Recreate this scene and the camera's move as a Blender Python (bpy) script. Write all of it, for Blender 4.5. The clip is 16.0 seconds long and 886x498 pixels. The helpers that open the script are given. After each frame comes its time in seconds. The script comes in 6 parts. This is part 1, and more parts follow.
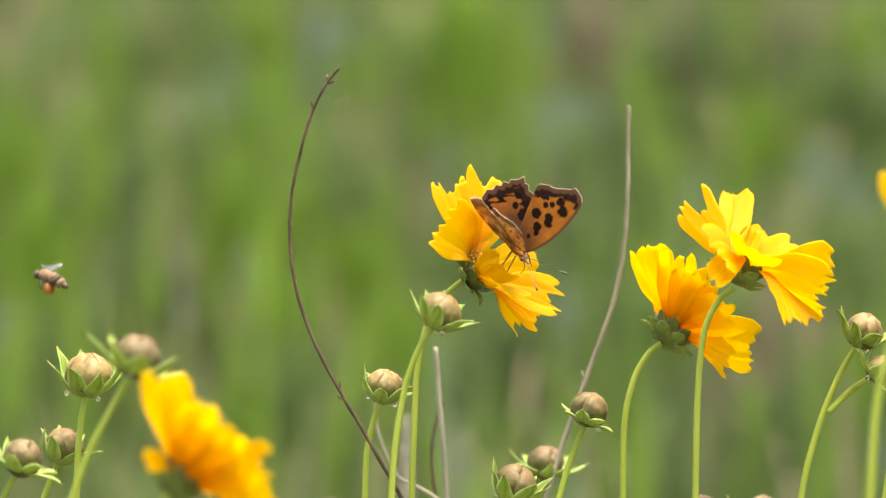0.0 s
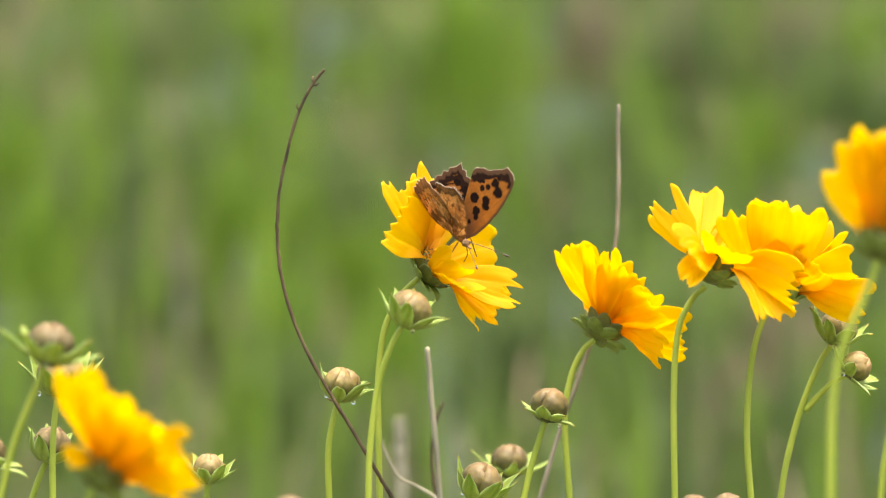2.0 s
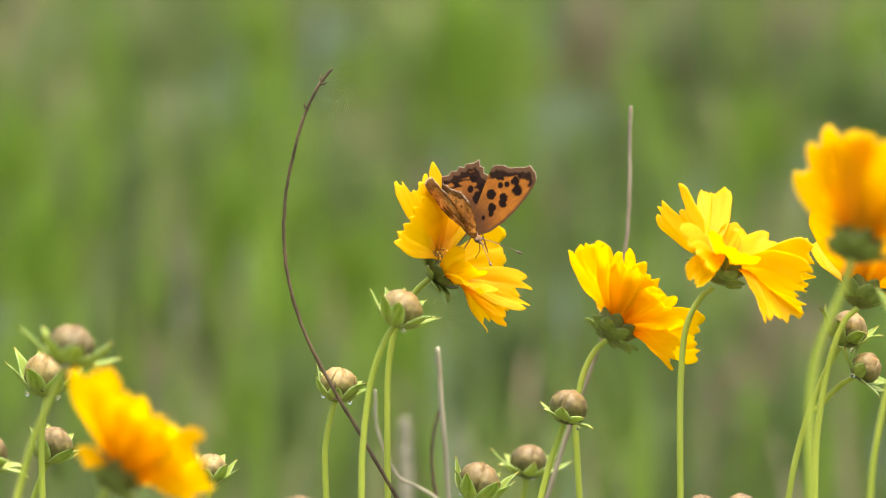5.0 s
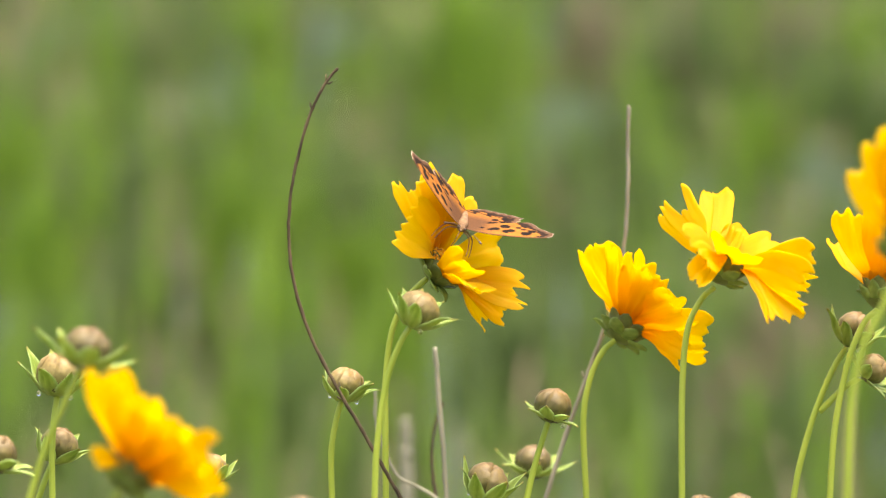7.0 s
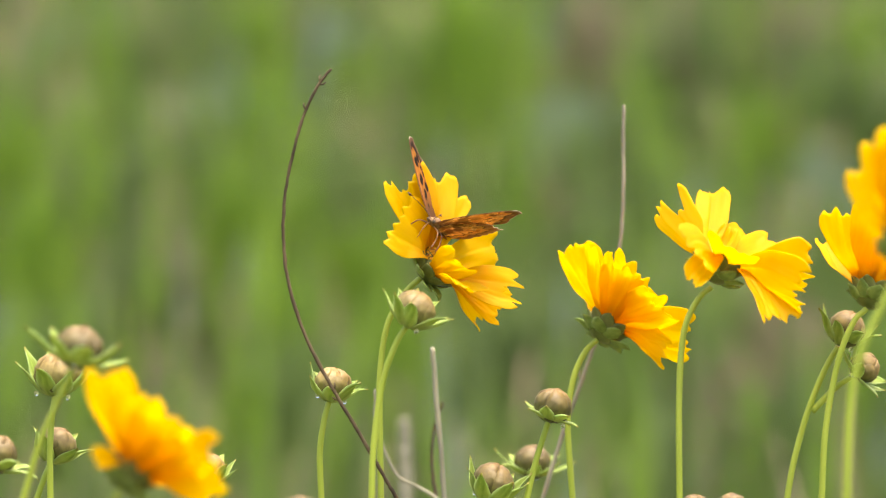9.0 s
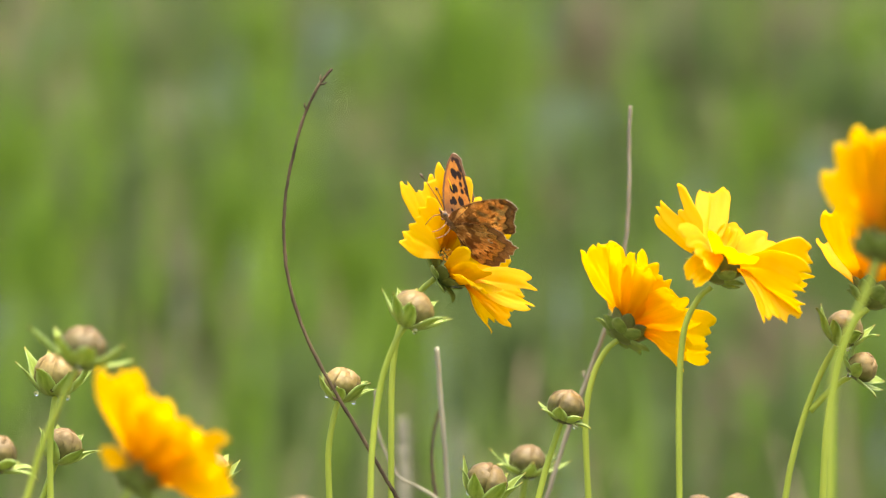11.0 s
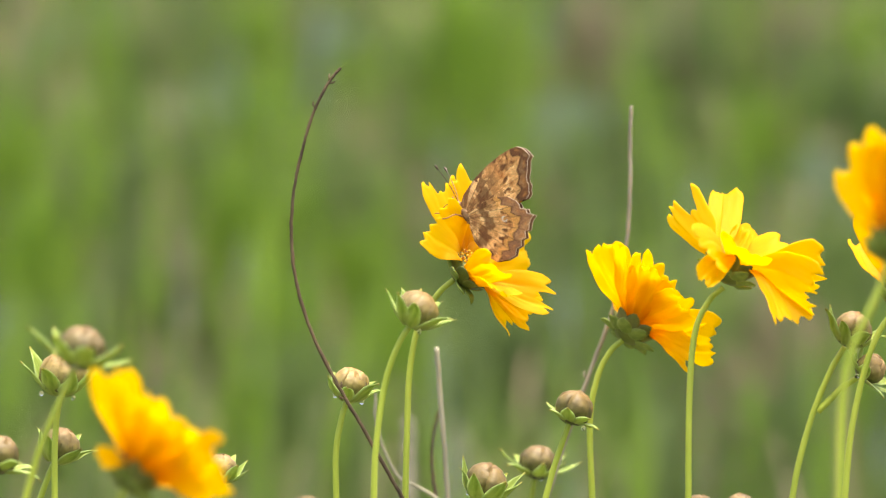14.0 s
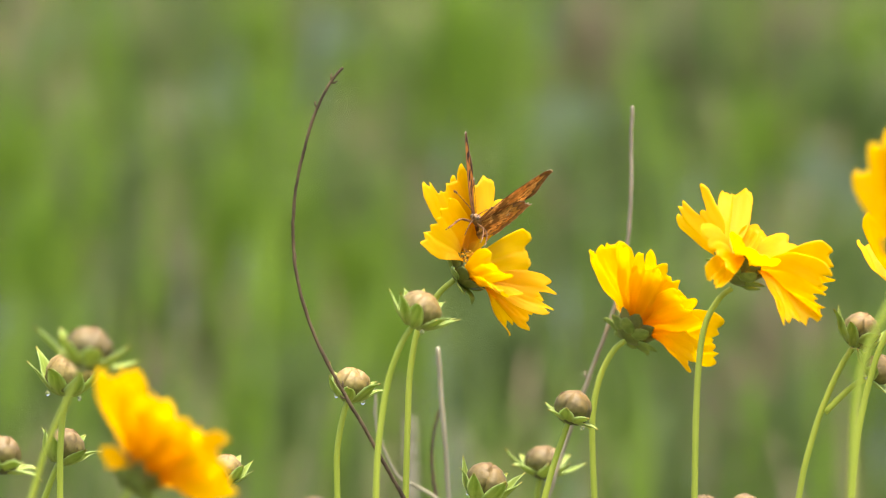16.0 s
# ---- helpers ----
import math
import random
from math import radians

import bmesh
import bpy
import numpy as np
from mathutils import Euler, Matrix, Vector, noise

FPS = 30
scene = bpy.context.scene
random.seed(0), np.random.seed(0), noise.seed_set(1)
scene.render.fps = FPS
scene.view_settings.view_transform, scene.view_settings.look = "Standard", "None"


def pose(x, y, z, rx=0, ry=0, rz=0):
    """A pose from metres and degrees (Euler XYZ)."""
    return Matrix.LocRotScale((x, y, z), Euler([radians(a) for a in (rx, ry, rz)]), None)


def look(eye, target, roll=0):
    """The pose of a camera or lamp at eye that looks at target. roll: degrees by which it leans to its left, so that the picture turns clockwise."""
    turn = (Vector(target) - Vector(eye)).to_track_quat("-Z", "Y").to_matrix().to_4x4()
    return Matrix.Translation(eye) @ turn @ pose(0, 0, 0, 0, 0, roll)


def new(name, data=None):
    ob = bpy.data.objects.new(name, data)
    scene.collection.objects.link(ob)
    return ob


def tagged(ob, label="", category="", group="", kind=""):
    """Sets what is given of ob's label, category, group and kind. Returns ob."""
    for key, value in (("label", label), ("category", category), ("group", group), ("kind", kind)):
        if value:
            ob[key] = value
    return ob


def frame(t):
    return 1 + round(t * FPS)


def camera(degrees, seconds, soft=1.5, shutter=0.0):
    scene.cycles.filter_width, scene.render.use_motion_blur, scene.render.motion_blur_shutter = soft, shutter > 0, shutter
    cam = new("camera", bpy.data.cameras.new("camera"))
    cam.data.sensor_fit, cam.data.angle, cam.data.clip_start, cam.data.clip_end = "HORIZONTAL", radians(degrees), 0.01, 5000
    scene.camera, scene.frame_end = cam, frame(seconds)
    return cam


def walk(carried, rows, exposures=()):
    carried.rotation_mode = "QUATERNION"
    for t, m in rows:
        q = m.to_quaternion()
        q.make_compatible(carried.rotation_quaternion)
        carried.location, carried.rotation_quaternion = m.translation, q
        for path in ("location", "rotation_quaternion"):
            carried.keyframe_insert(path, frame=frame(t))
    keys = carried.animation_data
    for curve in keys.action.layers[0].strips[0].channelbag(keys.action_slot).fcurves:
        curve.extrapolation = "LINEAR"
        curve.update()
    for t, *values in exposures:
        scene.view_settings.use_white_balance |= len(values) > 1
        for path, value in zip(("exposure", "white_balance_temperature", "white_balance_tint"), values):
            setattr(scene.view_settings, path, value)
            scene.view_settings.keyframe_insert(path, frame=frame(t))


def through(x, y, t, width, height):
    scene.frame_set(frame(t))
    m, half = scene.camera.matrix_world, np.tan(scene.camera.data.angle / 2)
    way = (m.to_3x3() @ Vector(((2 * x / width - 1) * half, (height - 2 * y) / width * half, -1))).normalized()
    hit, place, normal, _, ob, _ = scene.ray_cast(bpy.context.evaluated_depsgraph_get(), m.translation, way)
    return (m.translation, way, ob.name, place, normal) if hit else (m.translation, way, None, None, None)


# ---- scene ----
# The camera stands still: a long lens, close to the ground, wide open.
EYE = 0.24                      # height of the lens above the ground
NEAR = 1.434                    # distance of the flower with the butterfly
cam = camera(10.0, 16.0, soft=1.2)
cam.data.dof.use_dof = True
cam.data.dof.focus_distance = NEAR
cam.data.dof.aperture_fstop = 7.0
walk(cam, [(0.0, pose(0, 0, EYE, 90, 0, 0)), (16.0, pose(0, 0, EYE, 90, 0, 0))], [(0.0, 1.88, 7250, 12), (16.0, 1.88, 7250, 12)])

# ---- light: a bright, thinly overcast sky ----
world = bpy.data.worlds.new("world")
scene.world = world
world.use_nodes = True
wn = world.node_tree.nodes
sky = wn.new("ShaderNodeTexSky")
sky.sky_type = "NISHITA"
sky.sun_disc = False
sky.sun_elevation = radians(79)
sky.sun_rotation = radians(143)
sky.dust_density = 5.0
sky.air_density = 0.7
sky.ozone_density = 0.6
world.node_tree.links.new(sky.outputs[0], wn["Background"].inputs[0])
wn["Background"].inputs[1].default_value = 0.145
sun = new("sun", bpy.data.lights.new("sun", "SUN"))
sun.data.energy = 1.8
sun.data.angle = radians(35)
sun.data.color = (1.0, 0.95, 0.87)
sun.matrix_basis = look((0.6, -0.8, 5.0), (0, 0, 0))

# ---- materials ----


def mat(name, rough=0.6):
    m = bpy.data.materials.new(name)
    m.use_nodes = True
    b = m.node_tree.nodes["Principled BSDF"]
    b.inputs["Roughness"].default_value = rough
    return m, m.node_tree, b


def ramp(nt, fac, stops):
    r = nt.nodes.new("ShaderNodeValToRGB")
    el = r.color_ramp.elements
    while len(el) < len(stops):
        el.new(0.5)
    for e, (p, c) in zip(el, stops):
        e.position, e.color = p, (*c, 1)
    nt.links.new(fac, r.inputs[0])
    return r.outputs[0]


def noise_tex(nt, scale, detail=3.0, stretch=None):
    co = nt.nodes.new("ShaderNodeTexCoord").outputs["Object"]
    if stretch:
        mp = nt.nodes.new("ShaderNodeMapping")
        mp.inputs["Scale"].default_value = stretch
        nt.links.new(co, mp.inputs[0])
        co = mp.outputs[0]
    n = nt.nodes.new("ShaderNodeTexNoise")
    n.inputs["Scale"].default_value, n.inputs["Detail"].default_value = scale, detail
    nt.links.new(co, n.inputs["Vector"])
    return n.outputs["Fac"]


def mixed(nt, fac, a, b, how="MIX"):
    m = nt.nodes.new("ShaderNodeMix")
    m.data_type, m.blend_type = "RGBA", how
    for sock, v in ((m.inputs[0], fac), (m.inputs[6], a), (m.inputs[7], b)):
        if isinstance(v, bpy.types.NodeSocket):
            nt.links.new(v, sock)
        else:
            sock.default_value = v if isinstance(v, float) else (*v, 1)
    return m.outputs[2]


def bump(nt, bsdf, fac, dist, strength=0.5):
    b = nt.nodes.new("ShaderNodeBump")
    b.inputs["Strength"].default_value, b.inputs["Distance"].default_value = strength, dist
    nt.links.new(fac, b.inputs["Height"])
    nt.links.new(b.outputs[0], bsdf.inputs["Normal"])


def vary(nt, colour, amount):
    """Lighter and darker from one object to the next."""
    rnd = nt.nodes.new("ShaderNodeObjectInfo").outputs["Random"]
    mr = nt.nodes.new("ShaderNodeMapRange")
    mr.inputs[3].default_value, mr.inputs[4].default_value = 1 - amount, 1 + amount
    nt.links.new(rnd, mr.inputs[0])
    h = nt.nodes.new("ShaderNodeHueSaturation")
    nt.links.new(mr.outputs[0], h.inputs["Value"])
    nt.links.new(colour, h.inputs["Color"])
    return h.outputs[0]


def leafy(name, stops, scale, thin, rough=0.5, stretch=None, amount=0.06, dist=0.0002, attr="", through=None):
    """A living or dry leaf: colour from a noise, a share of light shining through, veins as relief."""
    m, nt, b = mat(name, rough)
    n = noise_tex(nt, scale, 4.0, stretch)
    col = ramp(nt, n, stops)
    if attr:
        a = nt.nodes.new("ShaderNodeAttribute")
        a.attribute_name = attr
        col = mixed(nt, 1.0, col, a.outputs["Color"], "MULTIPLY")
    col = vary(nt, col, amount)
    nt.links.new(col, b.inputs["Base Color"])
    b.inputs["Specular IOR Level"].default_value = 0.3
    bump(nt, b, noise_tex(nt, scale * 3, 3.0, stretch), dist)
    if thin:
        t = nt.nodes.new("ShaderNodeBsdfTranslucent")
        if through:
            tint = nt.nodes.new("ShaderNodeRGB")
            tint.outputs[0].default_value = (*through, 1)
            nt.links.new(mixed(nt, 1.0, col, tint.outputs[0], "MULTIPLY"), t.inputs[0])
        else:
            nt.links.new(col, t.inputs[0])
        mx = nt.nodes.new("ShaderNodeMixShader")
        mx.inputs[0].default_value = thin
        nt.links.new(b.outputs[0], mx.inputs[1])
        nt.links.new(t.outputs[0], mx.inputs[2])
        nt.links.new(mx.outputs[0], nt.nodes["Material Output"].inputs[0])
    return m


PETAL = leafy("petal_yellow", [(0.3, (0.83, 0.485, 0.007)), (0.7, (0.88, 0.54, 0.012))], 70, 0.70, 0.55, (1, 7, 1), 0.03, 0.0003, "shade", (1.12, 1.52, 2.2))
SEPAL = leafy("sepal_green", [(0.3, (0.13, 0.20, 0.035)), (0.7, (0.27, 0.36, 0.085))], 420, 0.3, 0.5)
SEPAL_DARK = leafy("calyx_green", [(0.3, (0.08, 0.11, 0.024)), (0.7, (0.17, 0.2, 0.05))], 260, 0.15, 0.5)
BRACT_PALE = leafy("bract_pale_green", [(0.3, (0.22, 0.33, 0.05)), (0.65, (0.40, 0.51, 0.12))], 200, 0.35, 0.45, (1, 4, 1), 0.1, 0.0004, 'shade')
INNER = leafy("inner_bract_green", [(0.3, (0.09, 0.115, 0.02)), (0.6, (0.17, 0.19, 0.04)), (0.75, (0.24, 0.13, 0.03))], 300, 0.1, 0.55)
STEM = leafy("stem_green", [(0.3, (0.21, 0.29, 0.03)), (0.7, (0.36, 0.44, 0.065))], 120, 0.0, 0.42, (1, 1, 0.15), 0.08)
TWIG = leafy("dead_twig", [(0.3, (0.03, 0.021, 0.011)), (0.7, (0.13, 0.092, 0.05))], 300, 0.0, 0.8, (1, 1, 0.3), 0.1, 0.0009)
TWIG_GREY = leafy("grey_dead_stem", [(0.3, (0.14, 0.125, 0.09)), (0.7, (0.29, 0.265, 0.195))], 200, 0.0, 0.8, (1, 1, 0.25), 0.1, 0.0006)
STRAW = leafy("dry_stalk", [(0.3, (0.155, 0.15, 0.105)), (0.7, (0.34, 0.33, 0.24))], 120, 0.0, 0.8, (1, 1, 0.2), 0.1, 0.0004)
GRASS = leafy("meadow_grass", [(0.3, (0.115, 0.185, 0.048)), (0.7, (0.18, 0.265, 0.08))], 14, 0.3, 0.55, None, 0.0)
GRASS_LIGHT = leafy("tall_light_grass", [(0.3, (0.155, 0.28, 0.03)), (0.7, (0.215, 0.345, 0.045))], 20, 0.35, 0.5, None, 0.05)
GRASS_DARK = leafy("dark_herbs", [(0.3, (0.09, 0.145, 0.045)), (0.7, (0.14, 0.20, 0.065))], 20, 0.2, 0.55, None, 0.05)
GRASS_DRY = leafy("withered_grass", [(0.3, (0.18, 0.15, 0.095)), (0.7, (0.29, 0.245, 0.16))], 20, 0.2, 0.7, None, 0.08)
LEAF_GREY = leafy("bluish_leaf", [(0.3, (0.20, 0.27, 0.23)), (0.7, (0.29, 0.36, 0.32))], 30, 0.15, 0.5, None, 0.05)


def make_bud_skin():
    m, nt, b = mat("bud_tan", 0.55)
    g = nt.nodes.new("ShaderNodeAttribute")
    g.attribute_name = "shade"
    col = mixed(nt, 1.0, ramp(nt, noise_tex(nt, 420, 3.0), [(0.3, (0.185, 0.125, 0.045)), (0.7, (0.37, 0.26, 0.11))]), g.outputs["Color"], "MULTIPLY")
    nt.links.new(vary(nt, col, 0.1), b.inputs["Base Color"])
    bump(nt, b, noise_tex(nt, 500, 4.0), 0.0005, 0.7)
    return m


BUD = make_bud_skin()


def make_disc_mat():
    m, nt, b = mat("disc_florets", 0.6)
    g = nt.nodes.new("ShaderNodeAttribute")
    g.attribute_name = "shade"
    nt.links.new(g.outputs["Color"], b.inputs["Base Color"])
    bump(nt, b, noise_tex(nt, 1500, 2.0), 0.0001)
    return m


DISC = make_disc_mat()


def make_wing_mat():
    m, nt, b = mat("wing_scales", 0.75)
    g = nt.nodes.new("ShaderNodeAttribute")
    g.attribute_name = "shade"
    col = mixed(nt, 1.0, g.outputs["Color"], ramp(nt, noise_tex(nt, 2500, 3.0), [(0.3, (0.75, 0.75, 0.75)), (0.7, (1.1, 1.08, 1.05))]), "MULTIPLY")
    nt.links.new(col, b.inputs["Base Color"])
    b.inputs["Specular IOR Level"].default_value = 0.15
    bump(nt, b, noise_tex(nt, 1800, 3.0), 0.00015)
    t = nt.nodes.new("ShaderNodeBsdfTranslucent")
    glow = nt.nodes.new("ShaderNodeRGB")
    glow.outputs[0].default_value = (1.35, 1.45, 1.5, 1)
    nt.links.new(mixed(nt, 1.0, col, glow.outputs[0], "MULTIPLY"), t.inputs[0])
    mx = nt.nodes.new("ShaderNodeMixShader")
    mx.inputs[0].default_value = 0.42
    nt.links.new(b.outputs[0], mx.inputs[1])
    nt.links.new(t.outputs[0], mx.inputs[2])
    nt.links.new(mx.outputs[0], nt.nodes["Material Output"].inputs[0])
    return m


WING = make_wing_mat()


def plain(name, stops, scale, rough, dist=0.0002):
    m, nt, b = mat(name, rough)
    nt.links.new(ramp(nt, noise_tex(nt, scale, 4.0), stops), b.inputs["Base Color"])
    bump(nt, b, noise_tex(nt, scale * 2.5, 4.0), dist)
    return m


FUR = plain("butterfly_fur", [(0.3, (0.10, 0.055, 0.024)), (0.7, (0.29, 0.17, 0.08))], 900, 0.9)
HORN = plain("dark_horn", [(0.3, (0.03, 0.02, 0.012)), (0.7, (0.10, 0.06, 0.035))], 800, 0.45)
LEGS = plain("leg_brown", [(0.3, (0.14, 0.06, 0.02)), (0.7, (0.26, 0.13, 0.045))], 800, 0.5)
BEE_DARK = plain("bee_dark", [(0.3, (0.025, 0.018, 0.012)), (0.7, (0.10, 0.06, 0.035))], 700, 0.6)
BEE_FUZZ = plain("bee_fuzz", [(0.3, (0.13, 0.08, 0.04)), (0.7, (0.30, 0.20, 0.11))], 900, 0.9)
BEE_AMBER = plain("bee_amber", [(0.3, (0.22, 0.07, 0.012)), (0.7, (0.42, 0.15, 0.025))], 500, 0.45)
SOIL = plain("soil_and_thatch", [(0.3, (0.07, 0.065, 0.03)), (0.5, (0.11, 0.12, 0.045)), (0.7, (0.16, 0.14, 0.08))], 9, 0.95, 0.01)


def make_glass(name, rough, clear=0.0):
    m, nt, b = mat(name, rough)
    b.inputs["Transmission Weight"].default_value = 1.0
    b.inputs["IOR"].default_value = 1.33
    b.inputs["Base Color"].default_value = (0.95, 0.97, 0.95, 1)
    if clear:
        t = nt.nodes.new("ShaderNodeBsdfTransparent")
        mx = nt.nodes.new("ShaderNodeMixShader")
        mx.inputs[0].default_value = clear
        nt.links.new(b.outputs[0], mx.inputs[1])
        nt.links.new(t.outputs[0], mx.inputs[2])
        nt.links.new(mx.outputs[0], nt.nodes["Material Output"].inputs[0])
    return m


WATER = make_glass("rain_water", 0.05)
BEE_WING = make_glass("bee_wing_film", 0.2, 0.75)

# ---- mesh helpers ----


def part(name, bm, material, parent=None, label="", smooth=True):
    """One bmesh as one mesh object under a thing or a part."""
    me = bpy.data.meshes.new(name)
    if smooth:
        for f in bm.faces:
            f.smooth = True
    bm.to_mesh(me)
    bm.free()
    me.materials.append(material)
    ob = new(name, me)
    if parent:
        ob.parent = parent
    if label:
        ob["label"] = label
    return ob


def shared(name, ob, parent, m=None):
    """Another piece on the mesh of ob."""
    o = new(name, ob.data)
    o.parent = parent
    if m is not None:
        o.matrix_basis = m
    return o


def frame_of(n, roll=0.0):
    """Axes with z along n and x as near to straight up as it goes."""
    n = Vector(n).normalized()
    up = Vector((0, 0, 1)) if abs(n.z) < 0.99 else Vector((1, 0, 0))
    x = (up - n * up.dot(n)).normalized()
    y = n.cross(x)
    return Matrix((x, y, n)).transposed().to_4x4() @ Matrix.Rotation(roll, 4, "Z")


def smooth_line(points, steps):
    """Catmull-Rom through the points."""
    p = [Vector(q) for q in points]
    p = [2 * p[0] - p[1]] + p + [2 * p[-1] - p[-2]]
    out = []
    for i in range(1, len(p) - 2):
        for k in range(steps):
            t = k / steps
            a, b, c, d = p[i - 1], p[i], p[i + 1], p[i + 2]
            out.append(0.5 * (2 * b + (c - a) * t + (2 * a - 5 * b + 4 * c - d) * t * t + (3 * b - a - 3 * c + d) * t ** 3))
    return out + [p[-2]]


def tube(bm, line, radii, sides=8, rough=0.0, seed=0):
    """A round stalk along a line, closed at both ends."""
    rings = []
    side = Vector((0, 1, 0))
    for i, c in enumerate(line):
        d = (line[min(i + 1, len(line) - 1)] - line[max(i - 1, 0)]).normalized()
        a = (side - d * side.dot(d)).normalized()
        b = d.cross(a)
        r = radii(i / (len(line) - 1))
        ring = []
        for k in range(sides):
            w = 2 * math.pi * k / sides
            q = r * (1 + rough * noise.noise(Vector((i * 0.7, k * 1.3, seed))))
            ring.append(bm.verts.new(c + a * (q * math.cos(w)) + b * (q * math.sin(w))))
        rings.append(ring)
    for r0, r1 in zip(rings, rings[1:]):
        for k in range(sides):
            bm.faces.new((r0[k], r0[(k + 1) % sides], r1[(k + 1) % sides], r1[k]))
    bm.faces.new(list(reversed(rings[0])))
    bm.faces.new(rings[-1])


def sheet(bm, grid, thick):
    """A thin solid sheet from a grid of points, with real thickness; returns the vertices of the upper and lower side."""
    nu, nv = len(grid), len(grid[0])
    top, low = [], []
    for i in range(nu):
        rt, rl = [], []
        for j in range(nv):
            du = grid[min(i + 1, nu - 1)][j] - grid[max(i - 1, 0)][j]
            dv = grid[i][min(j + 1, nv - 1)] - grid[i][max(j - 1, 0)]
            n = du.cross(dv)
            n = n.normalized() if n.length > 1e-12 else Vector((0, 0, 1))
            rt.append(bm.verts.new(grid[i][j] + n * (thick / 2)))
            rl.append(bm.verts.new(grid[i][j] - n * (thick / 2)))
        top.append(rt)
        low.append(rl)
    for i in range(nu - 1):
        for j in range(nv - 1):
            bm.faces.new((top[i][j], top[i + 1][j], top[i + 1][j + 1], top[i][j + 1]))
            bm.faces.new((low[i][j], low[i][j + 1], low[i + 1][j + 1], low[i + 1][j]))
    for i in range(nu - 1):
        bm.faces.new((top[i][0], low[i][0], low[i + 1][0], top[i + 1][0]))
        bm.faces.new((top[i][-1], top[i + 1][-1], low[i + 1][-1], low[i][-1]))
    for j in range(nv - 1):
        bm.faces.new((top[0][j], top[0][j + 1], low[0][j + 1], low[0][j]))
        bm.faces.new((top[-1][j], low[-1][j], low[-1][j + 1], top[-1][j + 1]))
    return top, low


def ball(bm, centre, radii, turn=None, seg=12, rings=8):
    m = Matrix.Translation(centre) @ (turn or Matrix.Identity(4)) @ Matrix.Diagonal((*radii, 1))
    bmesh.ops.create_uvsphere(bm, u_segments=seg, v_segments=rings, radius=1, matrix=m)


# ---- the ground: flat by the flowers, a grassy bank rising behind ----


def ground_height(x, y):
    d = min(y, 5.0) - 1.8
    rise = 0.37 * (math.sqrt(d * d + 0.04) + d) / 2 + 0.02 * max(0, y - 5.0) ** 0.5
    return max(rise - 0.012, 0) + (0.006 * noise.noise(Vector((x * 2.2, y * 2.2, 3))) if y > 1.7 else 0)


def build_ground():
    bm = bmesh.new()
    xs = [-600, -200, -60, -20, -8, -4] + [i * 0.2 for i in range(-12, 13)] + [4, 8, 20, 60, 200, 600]
    ys = [-600, -200, -60, -20, -6, -2] + [i * 0.2 for i in range(-5, 36)] + [8, 9, 11, 14, 20, 40, 100, 300, 600]
    v = [[bm.verts.new((x, y, ground_height(x, y))) for x in xs] for y in ys]
    for i in range(len(ys) - 1):
        for j in range(len(xs) - 1):
            bm.faces.new((v[i][j], v[i][j + 1], v[i + 1][j + 1], v[i + 1][j]))
    tagged(part("ground", bm, SOIL), "soil and thatch of a meadow rising to a bank", "ground", kind="structure")


build_ground()


def blade(verts, faces, root, height, width, lean, rng, bend=0.5):
    """One folded grass blade that narrows and arches over."""
    az = rng.uniform(0, 2 * math.pi)
    side = (math.cos(az), math.sin(az))
    out = (math.cos(lean[1]), math.sin(lean[1]))
    n0, steps = len(verts), 4
    for i in range(steps + 1):
        s = i / steps
        d = height * lean[0] * s ** (1 + bend)
        c = (root[0] + out[0] * d, root[1] + out[1] * d, root[2] + height * (s - 0.35 * lean[0] * s * s))
        w = width * (1 - s) ** 0.6 * 0.5 + 0.0002
        verts.append((c[0] - side[0] * w, c[1] - side[1] * w, c[2]))
        verts.append((c[0] - side[1] * w * 0.4, c[1] + side[0] * w * 0.4, c[2] - w * 0.2))
        verts.append((c[0] + side[0] * w, c[1] + side[1] * w, c[2]))
    for i in range(steps):
        a = n0 + 3 * i
        faces += [(a, a + 1, a + 4, a + 3), (a + 1, a + 2, a + 5, a + 4)]


def grass_object(name, verts, faces, material):
    me = bpy.data.meshes.new(name)
    me.from_pydata(verts, [], faces)
    me.update()
    me.materials.append(material)
    return new(name, me)


